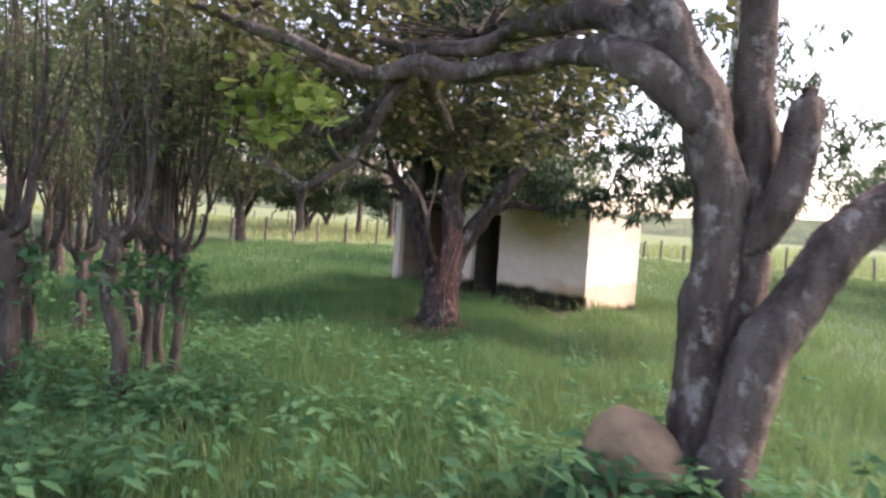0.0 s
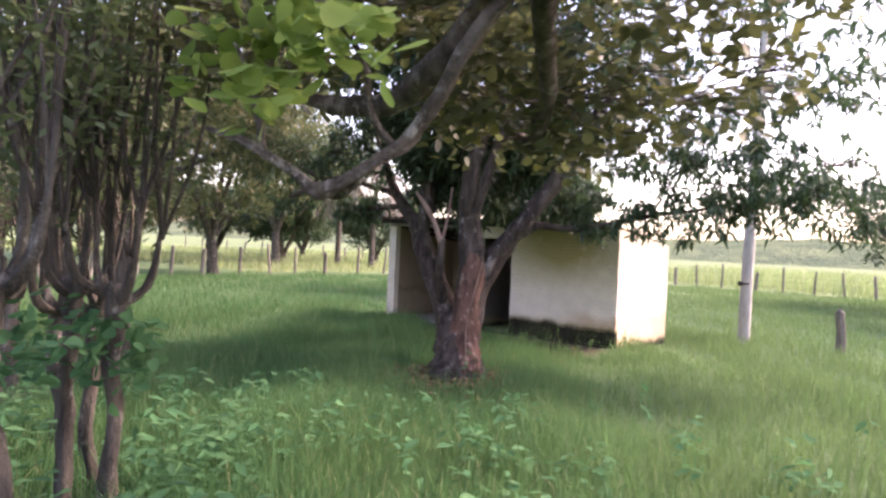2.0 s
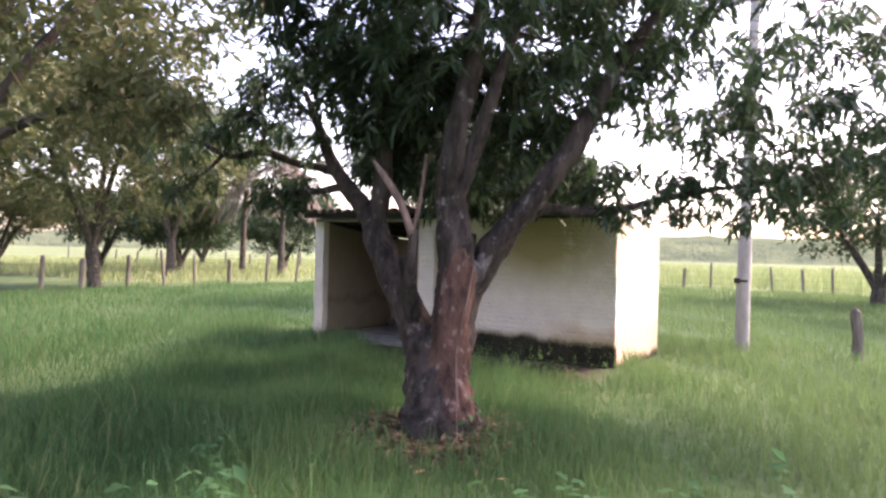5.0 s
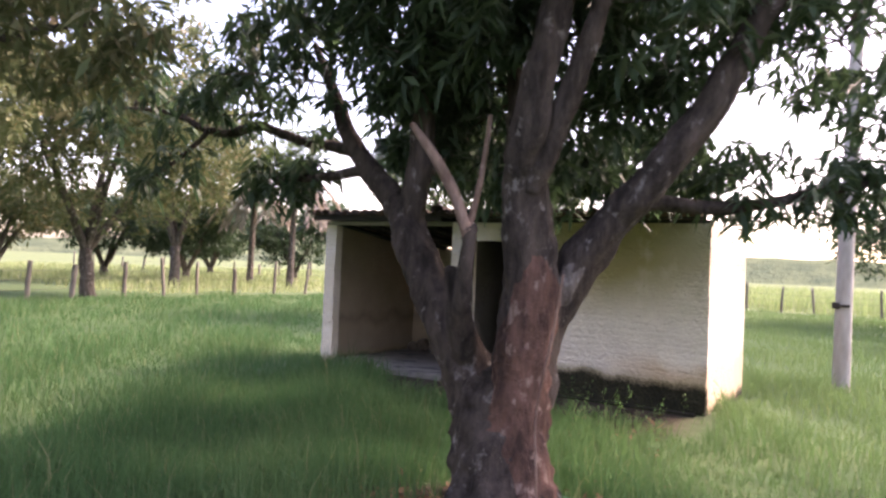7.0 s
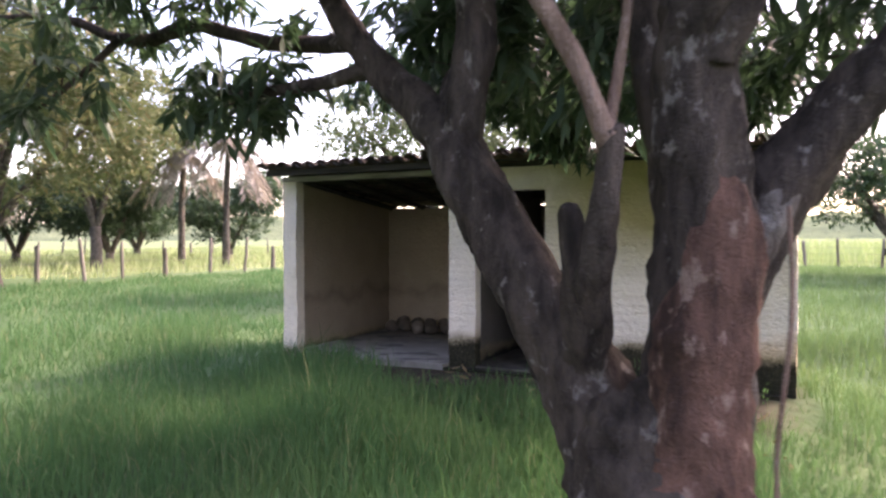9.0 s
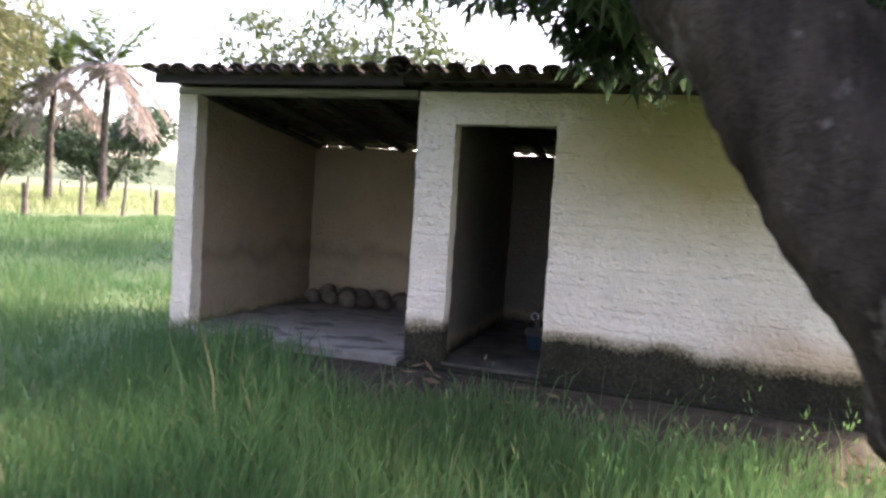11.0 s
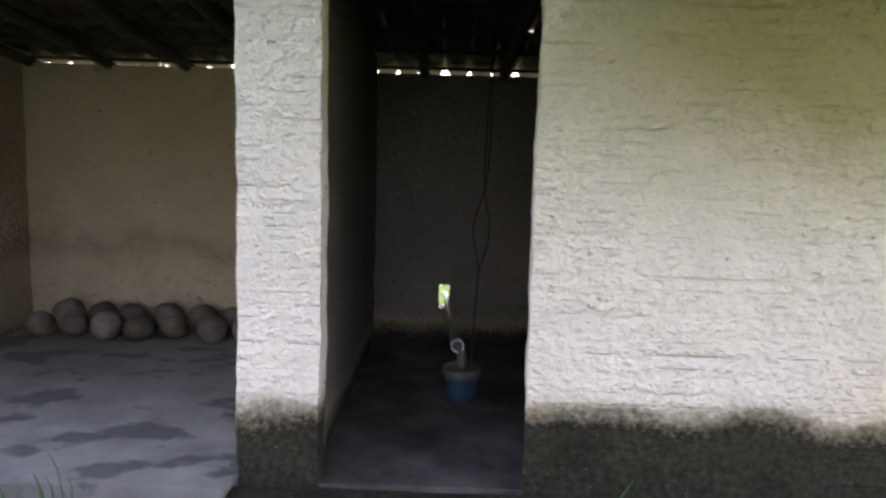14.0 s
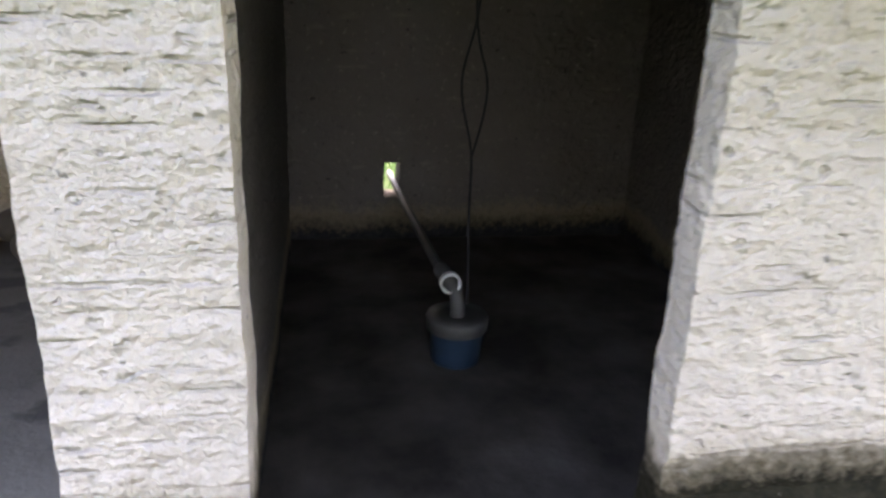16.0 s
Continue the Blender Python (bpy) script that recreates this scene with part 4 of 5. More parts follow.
limb("limb", [(7.5, -10.42, 2.78), (7.12, -10.42, 2.35), (6.98, -10.51, 2.15), (6.84, -10.6, 2.02), (6.72, -10.68, 1.98), (6.62, -10.74, 2.05), (6.5, -10.83, 2.12), (6.3, -10.95, 2.2)], (0.034, 0.028, 0.024, 0.024, 0.03, 0.020, 0.022, 0.008), M_BARK_CASHEW, cashew, "", 10, 0.95, 27, 0.2)
limb("limb", [(6.84, -10.6, 2.02), (6.70, -10.58, 1.95), (6.60, -10.60, 1.97), (6.52, -10.66, 1.93)], (0.022, 0.018, 0.014, 0.007), M_BARK_CASHEW, cashew, "", 8, 0.8, 34, 0.2)
limb("limb", [(6.50, -10.83, 2.12), (6.44, -10.80, 2.25), (6.46, -10.86, 2.42), (6.40, -10.9, 2.56)], (0.018, 0.015, 0.012, 0.006), M_BARK_CASHEW, cashew, "", 8, 0.8, 35, 0.2)
limb("limb", [(6.98, -10.51, 2.15), (6.94, -10.62, 2.28), (6.98, -10.70, 2.46), (6.9, -10.8, 2.6)], (0.018, 0.014, 0.012, 0.006), M_BARK_CASHEW, cashew, "", 8, 0.8, 36, 0.2)
limb("limb", [(7.6, -10.45, 2.8), (7.2, -9.7, 2.55), (6.9, -9.3, 2.35), (6.6, -9.1, 2.5)], (0.05, 0.045, 0.04, 0.02), M_BARK_CASHEW, cashew, "", 8, 0.32, 28, 0.13)
limb("limb", [(7.3, -10.6, 2.75), (6.9, -10.9, 2.9), (6.5, -11.1, 3.05), (6.0, -11.5, 3.3)], (0.05, 0.045, 0.035, 0.02), M_BARK_CASHEW, cashew, "", 8, 0.32, 29, 0.13)
CASHEW_CLOUDS = [((7.4, -9.6, 3.35), (2.2, 1.2, 0.55), 260), ((6.8, -9.1, 2.75), (0.85, 0.6, 0.55), 125), ((6.0, -10.3, 3.0), (1.0, 0.8, 0.5), 100), ((9.4, -10.3, 4.3), (1.7, 1.5, 0.7), 120), ((6.2, -10.8, 3.4), (1.0, 0.9, 0.45), 60), ((7.6, -8.9, 2.7), (0.6, 0.5, 0.45), 40)]
crown("crown", CASHEW_CLOUDS, 10, 0.105, 0.06, M_CASHEW, cashew, "broad dull green cashew leaves", hang=0.25, spread=0.08, broad=True)
crown("young_leaves", [((6.5, -10.95, 2.62), (0.42, 0.38, 0.27), 26), ((6.9, -10.85, 2.52), (0.12, 0.12, 0.08), 3), ((6.7, -11.0, 2.35), (0.14, 0.14, 0.12), 4), ((7.4, -11.0, 2.46), (0.08, 0.08, 0.05), 2)], 7, 0.13, 0.09, M_YOUNG, cashew, "yellow-green young cashew leaves", hang=0.1, spread=0.06, broad=True)
twigs("brushwood", CASHEW_CLOUDS, 0.3, 0.010, M_BARK_CASHEW, cashew)

# ---- the earth mound ----
bm = bmesh.new()
bmesh.ops.create_icosphere(bm, subdivisions=4, radius=1)
for v_ in bm.verts:
    p = v_.co.copy()
    w = 1 + 0.22 * noise.noise(p * 1.2) + 0.06 * noise.noise(p * 4)
    lean_ = 0.10 * max(p.z, 0)
    v_.co = Vector((9.45 + p.x * 0.29 * w - lean_ * 0.6, -10.60 + p.y * 0.27 * w - lean_ * 0.5, 0.46 + (1 - (1 - abs(p.z)) ** 1.3) * (1 if p.z > 0 else -1) * 0.46 * w))
me = bpy.data.meshes.new("termite_mound")
bm.to_mesh(me)
bm.free()
me.materials.append(M_MOUND)
me.shade_smooth()
tagged(new("termite_mound", me), "rounded tan earth mound half sunk in the weeds", "mound")

# ---- the thicket of cut-back fence trees ----


def fence_tree(at, height, radius, seed, crown_n, vine_n=10, lean=(0, 0)):
    """A gnarled living fence post: a knotted trunk, crooked prongs, and thin upright leafy shoots."""
    r = random.Random(seed)
    x0, y0 = at
    z0 = float(ground_z(x0, y0))
    t = tagged(thing("fence_tree", (x0, y0, z0)), "gnarled cut-back fence tree with thin upright leafy shoots", "tree", "living fence")
    head = Vector((x0 + lean[0], y0 + lean[1], z0 + height))
    kink = [r.uniform(-0.05, 0.05) for _ in range(4)]
    limb("trunk", [(x0, y0, z0 - 0.15), (x0 + kink[0], y0 + kink[1], z0 + height * 0.35), (x0 + lean[0] * 0.6 + kink[2], y0 + lean[1] * 0.6 + kink[3], z0 + height * 0.7), head], (radius * 1.15, radius * 0.85, radius * 0.85, radius * 1.1), M_BARK_FAR, t, "", 9, 0.45, seed, 0.13)
    tips, pieces = [], []
    for i in range(5):
        a = math.tau * (i + r.uniform(-0.35, 0.35)) / 5
        s_ = r.uniform(0.12, 0.3)
        out = Vector((math.cos(a) * s_, math.sin(a) * s_, 0))
        knee = head + out * 0.75 + Vector((0, 0, r.uniform(0.0, 0.1)))
        end = head + out + Vector((0, 0, r.uniform(0.25, 0.5)))
        limb("prong", [head - Vector((0, 0, 0.1)), knee, end], (radius * 0.6, radius * 0.42, radius * 0.28), M_BARK_FAR, t, "", 7, 0.6, seed + i, 0.13)
        for j in range(4):
            top = end + Vector((r.gauss(0, 0.22), r.gauss(0, 0.22), r.uniform(0.8, 1.9)))
            mid_ = end + (top - end) * 0.45 + Vector((r.gauss(0, 0.06), r.gauss(0, 0.06), 0))
            pieces.append(tube([end - Vector((0, 0, 0.05)), mid_, top], (0.013, 0.010, 0.004), 5, 0.3, 5, seed + j))
            tips += [top, mid_ + (top - mid_) * 0.5, mid_ - (mid_ - end) * 0.2]
    tagged(part("brushwood", mesh("brushwood", *gather(pieces), M_BARK_FAR, True), t, "thin upright brown shoots"), kind="stuff")
    lots = [sprigs(cloud(tuple(q), (0.26, 0.26, 0.34), crown_n), 6, 0.088, 0.036, hang=0.35, spread=0.06) for q in tips]
    part("crown", mesh_np("crown", *join(lots), M_THICKET), t)
    if vine_n:
        vine = sprigs(cloud((x0 + 0.03, y0, z0 + height * 0.78), (0.24, 0.24, 0.26), vine_n), 5, 0.085, 0.07, hang=0.4, spread=0.05, broad=True)
        part("vine", mesh_np("vine", *vine, M_WEED), t, "fresh green climbing vine leaves")


fence_tree((5.25, -10.76), 1.36, 0.048, 1, 3, 30)
fence_tree((5.72, -11.52), 1.40, 0.060, 2, 3, 26, (-0.03, 0.03))
fence_tree((4.93, -10.86), 1.38, 0.047, 3, 3, 8)
fence_tree((4.55, -10.5), 1.25, 0.05, 4, 3, 0)
fence_tree((4.95, -12.0), 1.4, 0.10, 5, 2, 16)
fence_tree((3.3, -10.2), 1.15, 0.08, 6, 3, 0)
fence_tree((3.6, -11.3), 1.2, 0.08, 7, 2, 10)
fence_tree((1.9, -10.2), 1.1, 0.09, 8, 3, 0)
fence_tree((4.0, -13.0), 1.2, 0.1, 9, 2, 0)
fence_tree((0.2, -9.4), 1.1, 0.09, 10, 3, 0)

# ---- trees beyond ----


def orchard_tree(at, height, spread, radius, seed, n, mat, label, low=1.7, leaf=0.24, forked=False):
    r = random.Random(seed)
    x0, y0 = at
    z0 = float(ground_z(x0, y0))
    t = tagged(thing("orchard_tree", (x0, y0, z0)), label, "tree", "orchard trees")
    fork = Vector((x0 + r.uniform(-0.1, 0.1), y0 + r.uniform(-0.1, 0.1), z0 + (0.7 if forked else low * 0.85)))
    limb("trunk", [(x0, y0, z0 - 0.2), (x0, y0, z0 + 0.3), fork], (radius * 1.35, radius, radius * 0.85), M_BARK_FAR, t, "", 9, 0.25, seed)
    lots = []
    for i in range(5):
        a = math.tau * (i + r.uniform(-0.3, 0.3)) / 5
        e = fork + Vector((math.cos(a) * spread * 0.75, math.sin(a) * spread * 0.75, (height - low) * r.uniform(0.45, 0.9) + (low * 0.3)))
        limb("limb", [fork - Vector((0, 0, 0.1)), (fork + e) * 0.5 + Vector((0, 0, 0.25)), e], (radius * 0.6, radius * 0.4, 0.02), M_BARK_FAR, t, "", 7, 0.25, seed + i)
        lots.append(sprigs(cloud((e.x, e.y, max(e.z, z0 + low + 0.5)), (spread * 0.6, spread * 0.6, (height - low) * 0.34), n), 8, leaf, leaf * 0.34, hang=0.5, spread=0.12))
    lots.append(sprigs(cloud((x0, y0, z0 + (height + low) * 0.5), (spread, spread, (height - low) * 0.48), n * 2), 8, leaf, leaf * 0.34, hang=0.5, spread=0.12))
    part("crown", mesh_np("crown", *join(lots), mat), t)
    return t


GREEN, FLUSH = "mango tree with dense dark green crown in the field", "mango tree with brownish new leaves beyond the fence"
orchard_tree((-20.3, 6.8), 9.4, 4.8, 0.27, 31, 430, M_MANGO2, FLUSH, 2.1, 0.36)
near_mango = orchard_tree((-1.2, -7.4), 6.0, 2.7, 0.14, 47, 240, M_MANGO2, "mango tree with brownish new leaves behind the thicket", 2.3, 0.2)
limb("limb", [(-1.2, -7.35, 1.9), (-0.9, -6.9, 2.6), (-0.5, -6.3, 3.0), (0.2, -5.9, 3.15)], (0.07, 0.055, 0.04, 0.015), M_BARK_FAR, near_mango, "", 8, 0.3, 61)
part("flush_leaves", mesh_np("flush_leaves", *join([sprigs(cloud(m_, d_, n_), 9, 0.2, 0.05, hang=0.6, spread=0.06, droop=0.1) for m_, d_, n_ in (((0.1, -6.1, 3.05), (0.9, 0.6, 0.42), 62), ((-0.9, -5.6, 3.3), (0.8, 0.6, 0.45), 50))]), M_MANGO2), near_mango, "reddish-brown hanging new leaves")
orchard_tree((-17.5, -1.5), 7.0, 3.6, 0.22, 33, 260, M_MANGO2, FLUSH, 2.2, 0.34)
orchard_tree((-34.0, 22.0), 5.5, 3.0, 0.25, 34, 200, M_MANGO, GREEN, 1.5, 0.42, True)
orchard_tree((-33.0, 31.0), 5.5, 3.4, 0.25, 35, 200, M_MANGO, GREEN, 1.0, 0.42, True)
orchard_tree((-40.0, 20.0), 6.0, 3.5, 0.28, 36, 200, M_MANGO, GREEN, 1.6, 0.42, True)
orchard_tree((-28.6, 17.0), 10.5, 3.4, 0.3, 48, 260, M_MANGO2, FLUSH, 2.6, 0.36)
orchard_tree((-38.0, 12.0), 6.0, 3.4, 0.28, 37, 200, M_MANGO2, FLUSH, 1.8, 0.42, True)
orchard_tree((-32.0, 3.0), 6.0, 3.4, 0.26, 38, 200, M_MANGO, GREEN, 1.8, 0.42)
orchard_tree((-28.0, -6.0), 6.5, 3.6, 0.26, 39, 200, M_MANGO, GREEN, 2.0, 0.4)
orchard_tree((-46.0, 34.0), 6.0, 4.0, 0.28, 40, 200, M_MANGO, GREEN, 1.2, 0.5, True)
orchard_tree((-12.0, -8.0), 5.5, 3.0, 0.2, 41, 150, M_THICKET, "leafy green tree behind the thicket", 1.8, 0.26)
orchard_tree((-6.0, -12.5), 5.5, 3.0, 0.2, 42, 150, M_THICKET, "leafy green tree behind the thicket", 1.7, 0.24)
orchard_tree((-5.5, -7.6), 5.2, 2.3, 0.16, 43, 150, M_THICKET, "leafy green tree behind the thicket", 1.9, 0.22)
orchard_tree((-6.0, 10.5), 5.6, 2.8, 0.2, 44, 200, M_THICKET, "rounded pale green tree behind the shed", 2.2, 0.24)
orchard_tree((6.9, 24.0), 6.0, 3.6, 0.3, 45, 170, M_MANGO, "spreading dark-trunked tree by the far fence", 2.4, 0.34, True)
orchard_tree((12.0, 17.0), 6.5, 3.6, 0.26, 46, 170, M_MANGO, "spreading tree in the open field", 2.6, 0.3)


def palm(at, height, seed):
    x0, y0 = at
    r = random.Random(seed)
    z0 = float(ground_z(x0, y0))
    t = tagged(thing("coconut_palm", (x0, y0, z0)), "coconut palm with a skirt of dry brown fronds", "palm", "palms beyond the fence")
    top = Vector((x0 + 0.3, y0, z0 + height))
    limb("trunk", [(x0, y0, z0 - 0.2), (x0 + 0.05, y0, z0 + height * 0.5), top], (0.24, 0.17, 0.15), M_BARK_FAR, t, "", 9, 0.15, seed)
    for i in range(28):
        a = r.uniform(0, math.tau)
        dry = i < 13
        el = r.uniform(-0.5, 0.4) if dry else r.uniform(0.2, 1.35)
        ln = r.uniform(2.2, 3.0) if dry else r.uniform(2.7, 3.7)
        d = Vector((math.cos(a) * math.cos(el), math.sin(a) * math.cos(el), math.sin(el)))
        pts = [top, top + d * ln * 0.5 + Vector((0, 0, 0.1)), top + d * ln + Vector((0, 0, -2.1 if dry else -0.7))]
        f = part("frond", mesh("frond", *tube(pts, (0.03, 0.022, 0.008), 5, 0, 4), M_DRYPALM if dry else M_PALM, True), t, "dry brown frond" if dry else "")
        n = 110
        s = np.linspace(0.12, 1, n)
        p = [np.array(q) for q in pts]
        line = ((1 - s) ** 2)[:, None] * p[0] + (2 * s * (1 - s))[:, None] * p[1] + (s ** 2)[:, None] * p[2]
        side = np.array(d.cross(Vector((0, 0, 1))).normalized()) * np.where(np.arange(n) % 2, 1, -1)[:, None]
        way = side * 0.7 + np.array(d) * 0.5 + np.array((0, 0, -0.65 if dry else -0.35))
        part("frond_blade", mesh_np("frond_blade", *leaves(line, way + rng.normal(0, 0.1, (n, 3)), 0.7, 0.085), M_DRYPALM if dry else M_PALM), f)


palm((-28.9, 22.8), 6.5, 51)
palm((-24.9, 22.2), 6.9, 52)

# ---- fences, pole and post ----


def post_mesh(h, r_, seed, sides=8):
    q = [(0, 0, -0.25), (0.01, 0, h * 0.5), (0.015 * math.sin(seed), 0.012, h)]
    return mesh("post", *tube(q, (r_ * 1.05, r_, r_ * 0.9), sides, 0.25, 3, seed), M_POST, True)


POSTS = [post_mesh(1.35, 0.085, 1), post_mesh(1.6, 0.07, 2), post_mesh(1.2, 0.10, 3), post_mesh(1.45, 0.065, 4)]


def fence(name, line, gap, label, heights=(0.35, 0.7, 1.0)):
    """A wire fence with rough posts along straight stretches."""
    t = tagged(thing(name, (line[0][0], line[0][1], float(ground_z(*line[0])))), label, "fence")
    off = Matrix.Translation(-t.location)
    feet = []
    for (ax, ay), (bx_, by_) in zip(line, line[1:]):
        n = max(1, int(math.hypot(bx_ - ax, by_ - ay) / gap))
        for i in range(n):
            px, py = ax + (bx_ - ax) * i / n + rng.normal(0, 0.25), ay + (by_ - ay) * i / n + rng.normal(0, 0.15)
            feet.append((px, py, float(ground_z(px, py))))
            o = new("post", POSTS[int(rng.integers(4))])
            o.parent = t
            o.matrix_parent_inverse = off
            o.matrix_basis = pose(px, py, feet[-1][2], rng.normal(0, 4), rng.normal(0, 4), rng.uniform(0, 360))
    for h in heights:
        pts = [(px, py, pz + h) for px, py, pz in feet]
        part("wire", mesh("wire", *tube(pts, [0.006] * len(pts), 4, 0, 1), M_WIRE), t)


fence("wire_fence", [(-15.5, -14.0), (-18.0, 0.0), (-20.5, 10.0), (-20.0, 22.0), (-17.0, 34.0)], 1.9, "old wire fence with crooked grey wooden posts")
fence("wire_fence", [(-17.0, 36.5), (0.0, 33.0), (14.0, 30.0), (40.0, 27.0)], 1.7, "wire fence with thin posts before the tall field grass")
fence("wire_fence", [(-60.0, 30.0), (-38.0, 38.0), (-18.0, 44.0)], 2.2, "far wire fence across the pale field")

pole = tagged(thing("utility_pole", (4.4, 4.15, -0.15)), "tall grey concrete utility pole standing in the grass", "pole")
part("shaft", mesh("shaft", *tube([(4.4, 4.15, -0.4), (4.42, 4.15, 2.0), (4.46, 4.15, 4.0), (4.50, 4.15, 6.0), (4.54, 4.15, 8.4)], (0.135, 0.122, 0.108, 0.095, 0.08), 10, 0.03), M_POLE, True), pole)
part("bracket", mesh("bracket", *gather([box((4.25, 4.02, 1.17), (4.36, 4.09, 1.27), 0.008), box((4.31, 4.0, 1.20), (4.50, 4.03, 1.24), 0.004)]), M_TIMBER), pole, "small dark rusty bracket on the pole")
gate_post = tagged(new("wooden_post", mesh("wooden_post", *tube([(6.3, 4.25, -0.4), (6.31, 4.25, 0.2), (6.29, 4.26, 0.72), (6.30, 4.26, 0.78)], (0.10, 0.095, 0.085, 0.06), 10, 0.25, 5, 3), M_POST, True)), "short weathered wooden post standing alone in the grass", "post")

# a low trough far off in the field
trough = tagged(thing("water_trough", (9.4, 16.2, float(ground_z(9.4, 16.2)))), "low pale concrete water trough in the grass", "trough")
tz = float(ground_z(9.4, 16.2))
part("basin", mesh("basin", *gather([box((8.7, 15.9, tz + 0.12), (10.1, 16.0, tz + 0.5), 0.02), box((8.7, 16.4, tz + 0.12), (10.1, 16.5, tz + 0.5), 0.02), box((8.7, 16.003, tz + 0.12), (8.8, 16.397, tz + 0.5), 0.02), box((10.0, 16.003, tz + 0.12), (10.1, 16.397, tz + 0.5), 0.02), box((8.803, 16.003, tz + 0.12), (9.997, 16.397, tz + 0.2), 0.01)]), M_POLE), trough)
for fx in (8.75, 9.85):
    part("foot", mesh("foot", *box((fx, 15.95, tz - 0.1), (fx + 0.2, 16.45, tz + 0.118), 0.01), M_POLE), trough)

# ---- grass, weeds and litter ----
LINE = np.array([(11.5, -14.6), (8.3, -12.2), (5.0, -8.8), (2.0, -5.8), (0.4, -2.0)])


def off_line(x, y):
    """Distance from the trodden line across the meadow."""
    best = np.full(len(x), 1e9)
    p = np.stack([x, y], 1)
    for a, b in zip(LINE, LINE[1:]):
        t = np.clip(((p - a) @ (b - a)) / ((b - a) @ (b - a)), 0, 1)
        best = np.minimum(best, np.linalg.norm(p - a - t[:, None] * (b - a), axis=1))
    return best


def clear_of(x, y):
    """Where grass may grow: not in the shed, thinly on the bare strip, not in trunks."""
    ok = ~((x > FL - 0.02) & (x < FR + 0.02) & (y > -0.13) & (y < BACK + 0.02))
    strip = (x > -0.9) & (x < FR + 0.2) & (y > -1.0 + 0.25 * np.sin(x * 3.1)) & (y < 0)
    ok &= ~(strip & (rng.uniform(0, 1, len(x)) < 0.992))
    bay = (x > -1.5) & (x < -0.3) & (y > -0.55 - 0.12 * np.sin(x * 5)) & (y < 0)
    ok &= ~(bay & (rng.uniform(0, 1, len(x)) < 0.7))
    ring = np.hypot(x - 2.85, y + 4.75) + 0.18 * np.sin(x * 5.0) * np.sin(y * 4.3)
    ok &= ~((ring < 1.15) & (rng.uniform(0, 1, len(x)) < 0.93 - 0.55 * np.clip((ring - 0.6) / 0.55, 0, 1)))
    for tx, ty, tr in ((2.9, -4.6, 0.42), (9.7, -10.48, 0.3)):
        ok &= (x - tx) ** 2 + (y - ty) ** 2 > tr * tr
    return ok


def tall(x, y):
    """Uneven height of the sward."""
    return 0.75 + 0.3 * np.sin(x * 0.8 + 1.7 * np.sin(y * 0.6)) * np.sin(y * 0.9 + 0.5) + 0.2 * np.sin(x * 2.3 + y * 1.7)


lots = []
for count, reach, h0, h1, wd in ((115000, 3.2, 0.2, 0.44, 0.0085), (90000, 8.0, 0.2, 0.42, 0.011)):
    x = rng.uniform(-8, 16, count * 4)
    y = rng.uniform(-18, 9, count * 4)
    d = off_line(x, y)
    ok = (d < reach) & clear_of(x, y) & (rng.uniform(0, 1, len(x)) < 1.25 - d / reach)
    x, y = x[ok][:count], y[ok][:count]
    h = rng.uniform(h0, h1, len(x)) * tall(x, y) * np.where(rng.uniform(0, 1, len(x)) < 0.04, 1.6, 1)
    lots.append(blades(x, y, h, np.full(len(x), wd) * rng.uniform(0.7, 1.4, len(x))))
x, y = rng.uniform(-19, 28, 230000), rng.uniform(-20, 32, 230000)
ok = (off_line(x, y) > 5) & clear_of(x, y)
x, y = x[ok], y[ok]
lots.append(blades(x, y, rng.uniform(0.18, 0.36, len(x)) * tall(x, y), rng.uniform(0.010, 0.022, len(x))))
tagged(new("grass", mesh_np("grass", *join(lots), M_GRASS)), "lush knee-high green meadow grass", "grass", kind="stuff")

sx, sy = rng.uniform(0.6, 4.4, 90), rng.uniform(-3.0, -1.0, 90)
ok = clear_of(sx, sy)
sx, sy = sx[ok], sy[ok]
sh = rng.uniform(0.34, 0.6, len(sx))
lots = [blades(sx, sy, sh, np.full(len(sx), 0.006))]
ear = np.repeat(np.stack([sx, sy, ground_z(sx, sy) + sh * 0.72], 1), 7, 0) + rng.normal(0, 0.018, (len(sx) * 7, 3))
ear[:, 2] += np.tile(np.linspace(-0.05, 0.09, 7), len(sx))
ew = rng.normal(0, 0.5, (len(ear), 3))
ew[:, 2] = 1.0
lots.append(leaves(ear, ew, 0.055, 0.011))
tagged(new("seeding_grass", mesh_np("seeding_grass", *join(lots), M_GRASS)), "green seeding grass stalks before the shed", "grass", kind="stuff")

x, y = rng.uniform(-70, 60, 90000), rng.uniform(10, 75, 90000)
ok = (y > 38.0 - 0.22 * (x + 17)) | (x < -21.5)
x, y = x[ok], y[ok]
tagged(new("field_grass", mesh_np("field_grass", *blades(x, y, rng.uniform(0.4, 1.3, len(x)) * np.where(x > -15, 1.25, 0.5), rng.uniform(0.03, 0.07, len(x))), M_FIELD)), "tall pale yellow-green field grass beyond the fence", "grass", kind="stuff")

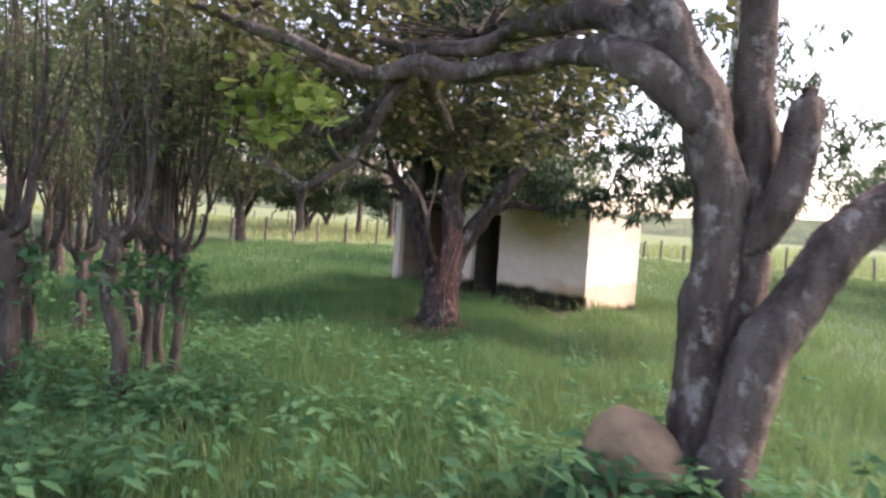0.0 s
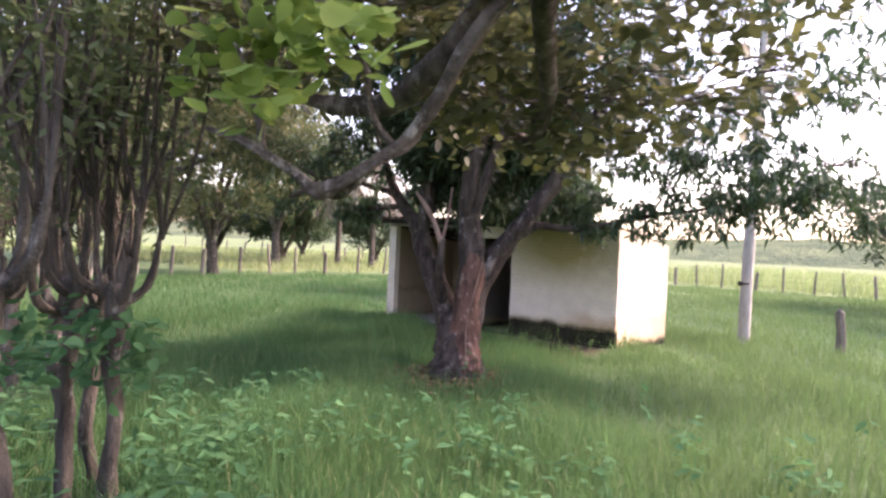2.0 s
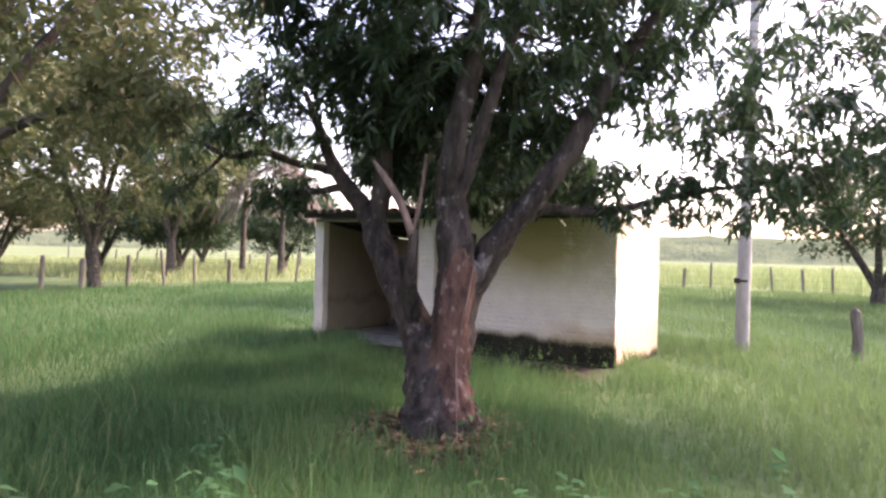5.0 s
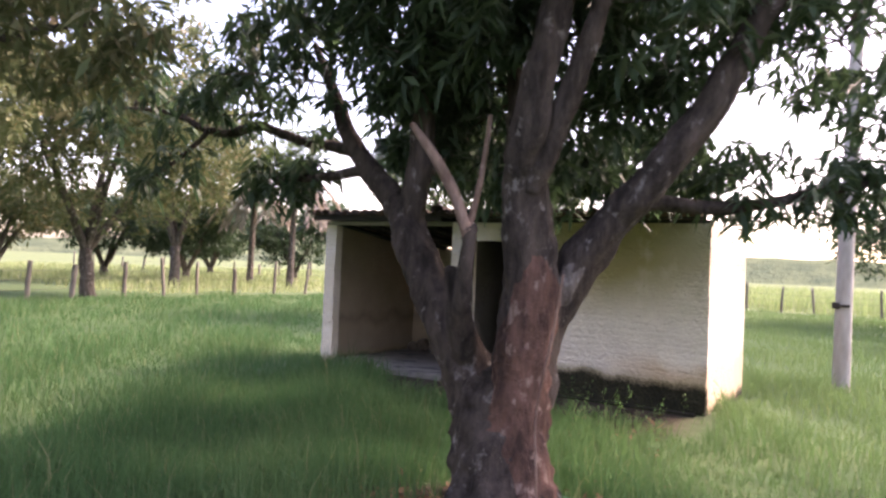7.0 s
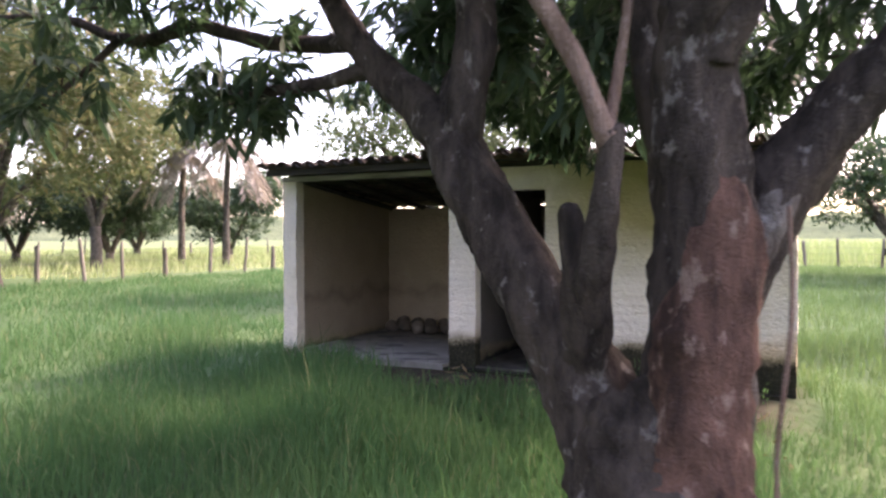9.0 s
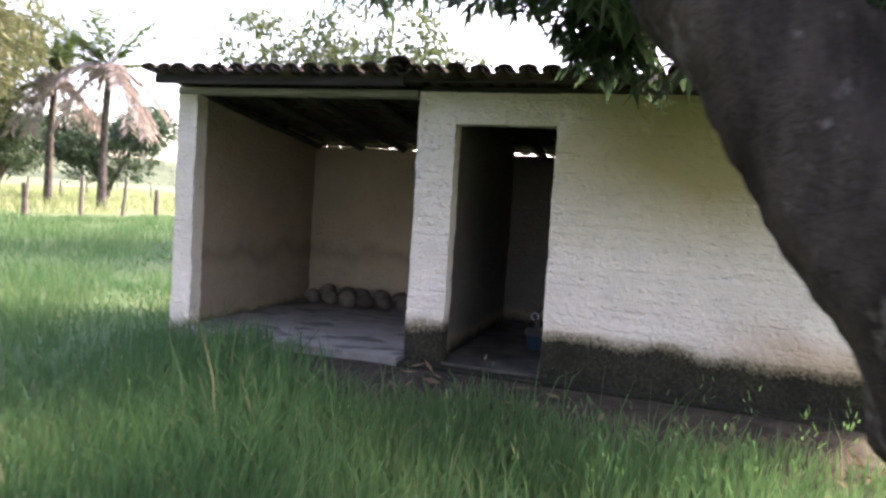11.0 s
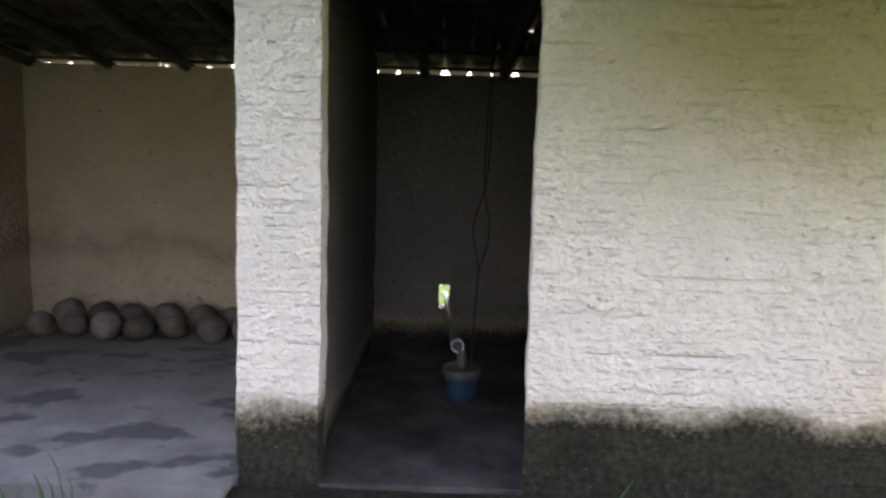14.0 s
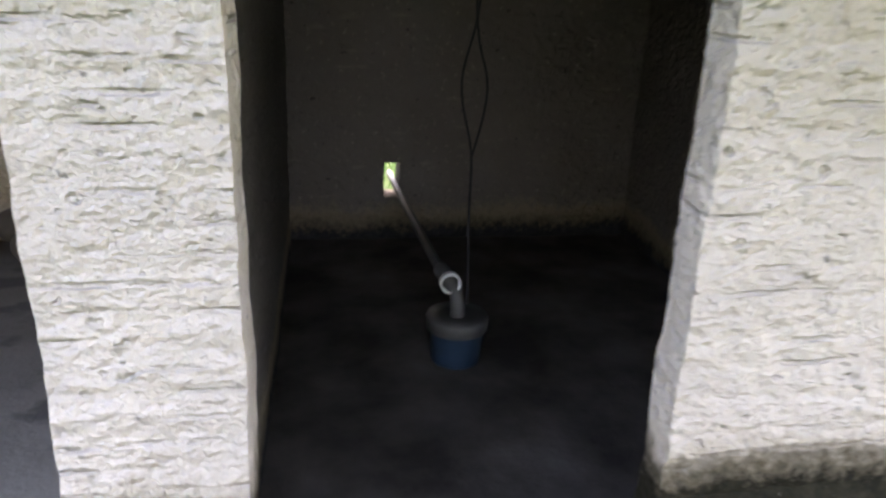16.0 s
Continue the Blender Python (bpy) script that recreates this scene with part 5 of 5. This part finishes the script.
# broad-leaved weeds, thick on the thicket's side and by the cashew tree
wx, wy = rng.uniform(2, 13, 9000), rng.uniform(-16, -5, 9000)
side_ = 0.62 * (wx - 8.5) + 0.78 * (wy + 12.4)
keep = rng.uniform(0, 1, len(wx)) < np.clip(0.14 + 0.55 * np.sin(wx * 2.3 + 0.8 * np.sin(wy * 1.9)) * np.sin(wy * 2.1) + 0.12 * (side_ < 3.0), 0.03, 1) * np.clip((side_ + 3.5) / 2, 0.2, 1) * np.clip(1.25 - 0.16 * np.hypot(wx - 8.2, wy + 11.6), 0, 1) * np.clip(0.5 - 0.3 * (0.76 * (wx - 7.6) + 0.65 * (wy + 11.2)), 0.3, 1)
wx, wy = wx[keep], wy[keep]
# a rank clump round the foot of the cashew tree and the mound
cx_, cy_ = rng.normal(9.72, 0.42, 150), rng.normal(-10.82, 0.3, 150)
wx, wy = np.concatenate([wx, cx_]), np.concatenate([wy, cy_])
per = 13
wh = rng.uniform(0.2, 0.52, len(wx))
cx = np.repeat(np.stack([wx, wy, ground_z(wx, wy)], 1), per, 0)
cx[:, 2] += np.repeat(wh, per) * rng.uniform(0.35, 1.05, len(cx))
cx[:, :2] += rng.normal(0, 0.07, (len(cx), 2))
way = rng.normal(0, 1, (len(cx), 3))
way[:, 2] = rng.uniform(-0.35, 0.3, len(cx))
lots = [leaves(cx, way, rng.uniform(0.07, 0.17, len(cx)), rng.uniform(0.035, 0.07, len(cx)), fold=0.15, droop=0.15), blades(wx, wy, wh, np.full(len(wx), 0.012))]
tagged(new("weeds", mesh_np("weeds", *join(lots), M_WEED)), "broad-leaved green weeds among the grass", "weeds", kind="stuff")

n = 700
a, d = rng.uniform(0, math.tau, n), 0.35 + np.abs(rng.normal(0, 0.5, n))
lx, ly = 2.95 + np.cos(a) * d, -4.75 + np.sin(a) * d
n2 = 70
lx, ly = np.concatenate([lx, rng.uniform(-0.5, 3.2, n2)]), np.concatenate([ly, rng.uniform(-1.9, -0.3, n2)])
lz = ground_z(lx, ly) + rng.uniform(0.01, 0.08, len(lx))
way = rng.normal(0, 1, (len(lx), 3))
way[:, 2] *= 0.25
tagged(new("leaf_litter", mesh_np("leaf_litter", *leaves(np.stack([lx, ly, lz], 1), way, 0.15, 0.045), M_LITTER)), "brown fallen leaves round the trunk and before the shed", "leaf litter", kind="stuff")
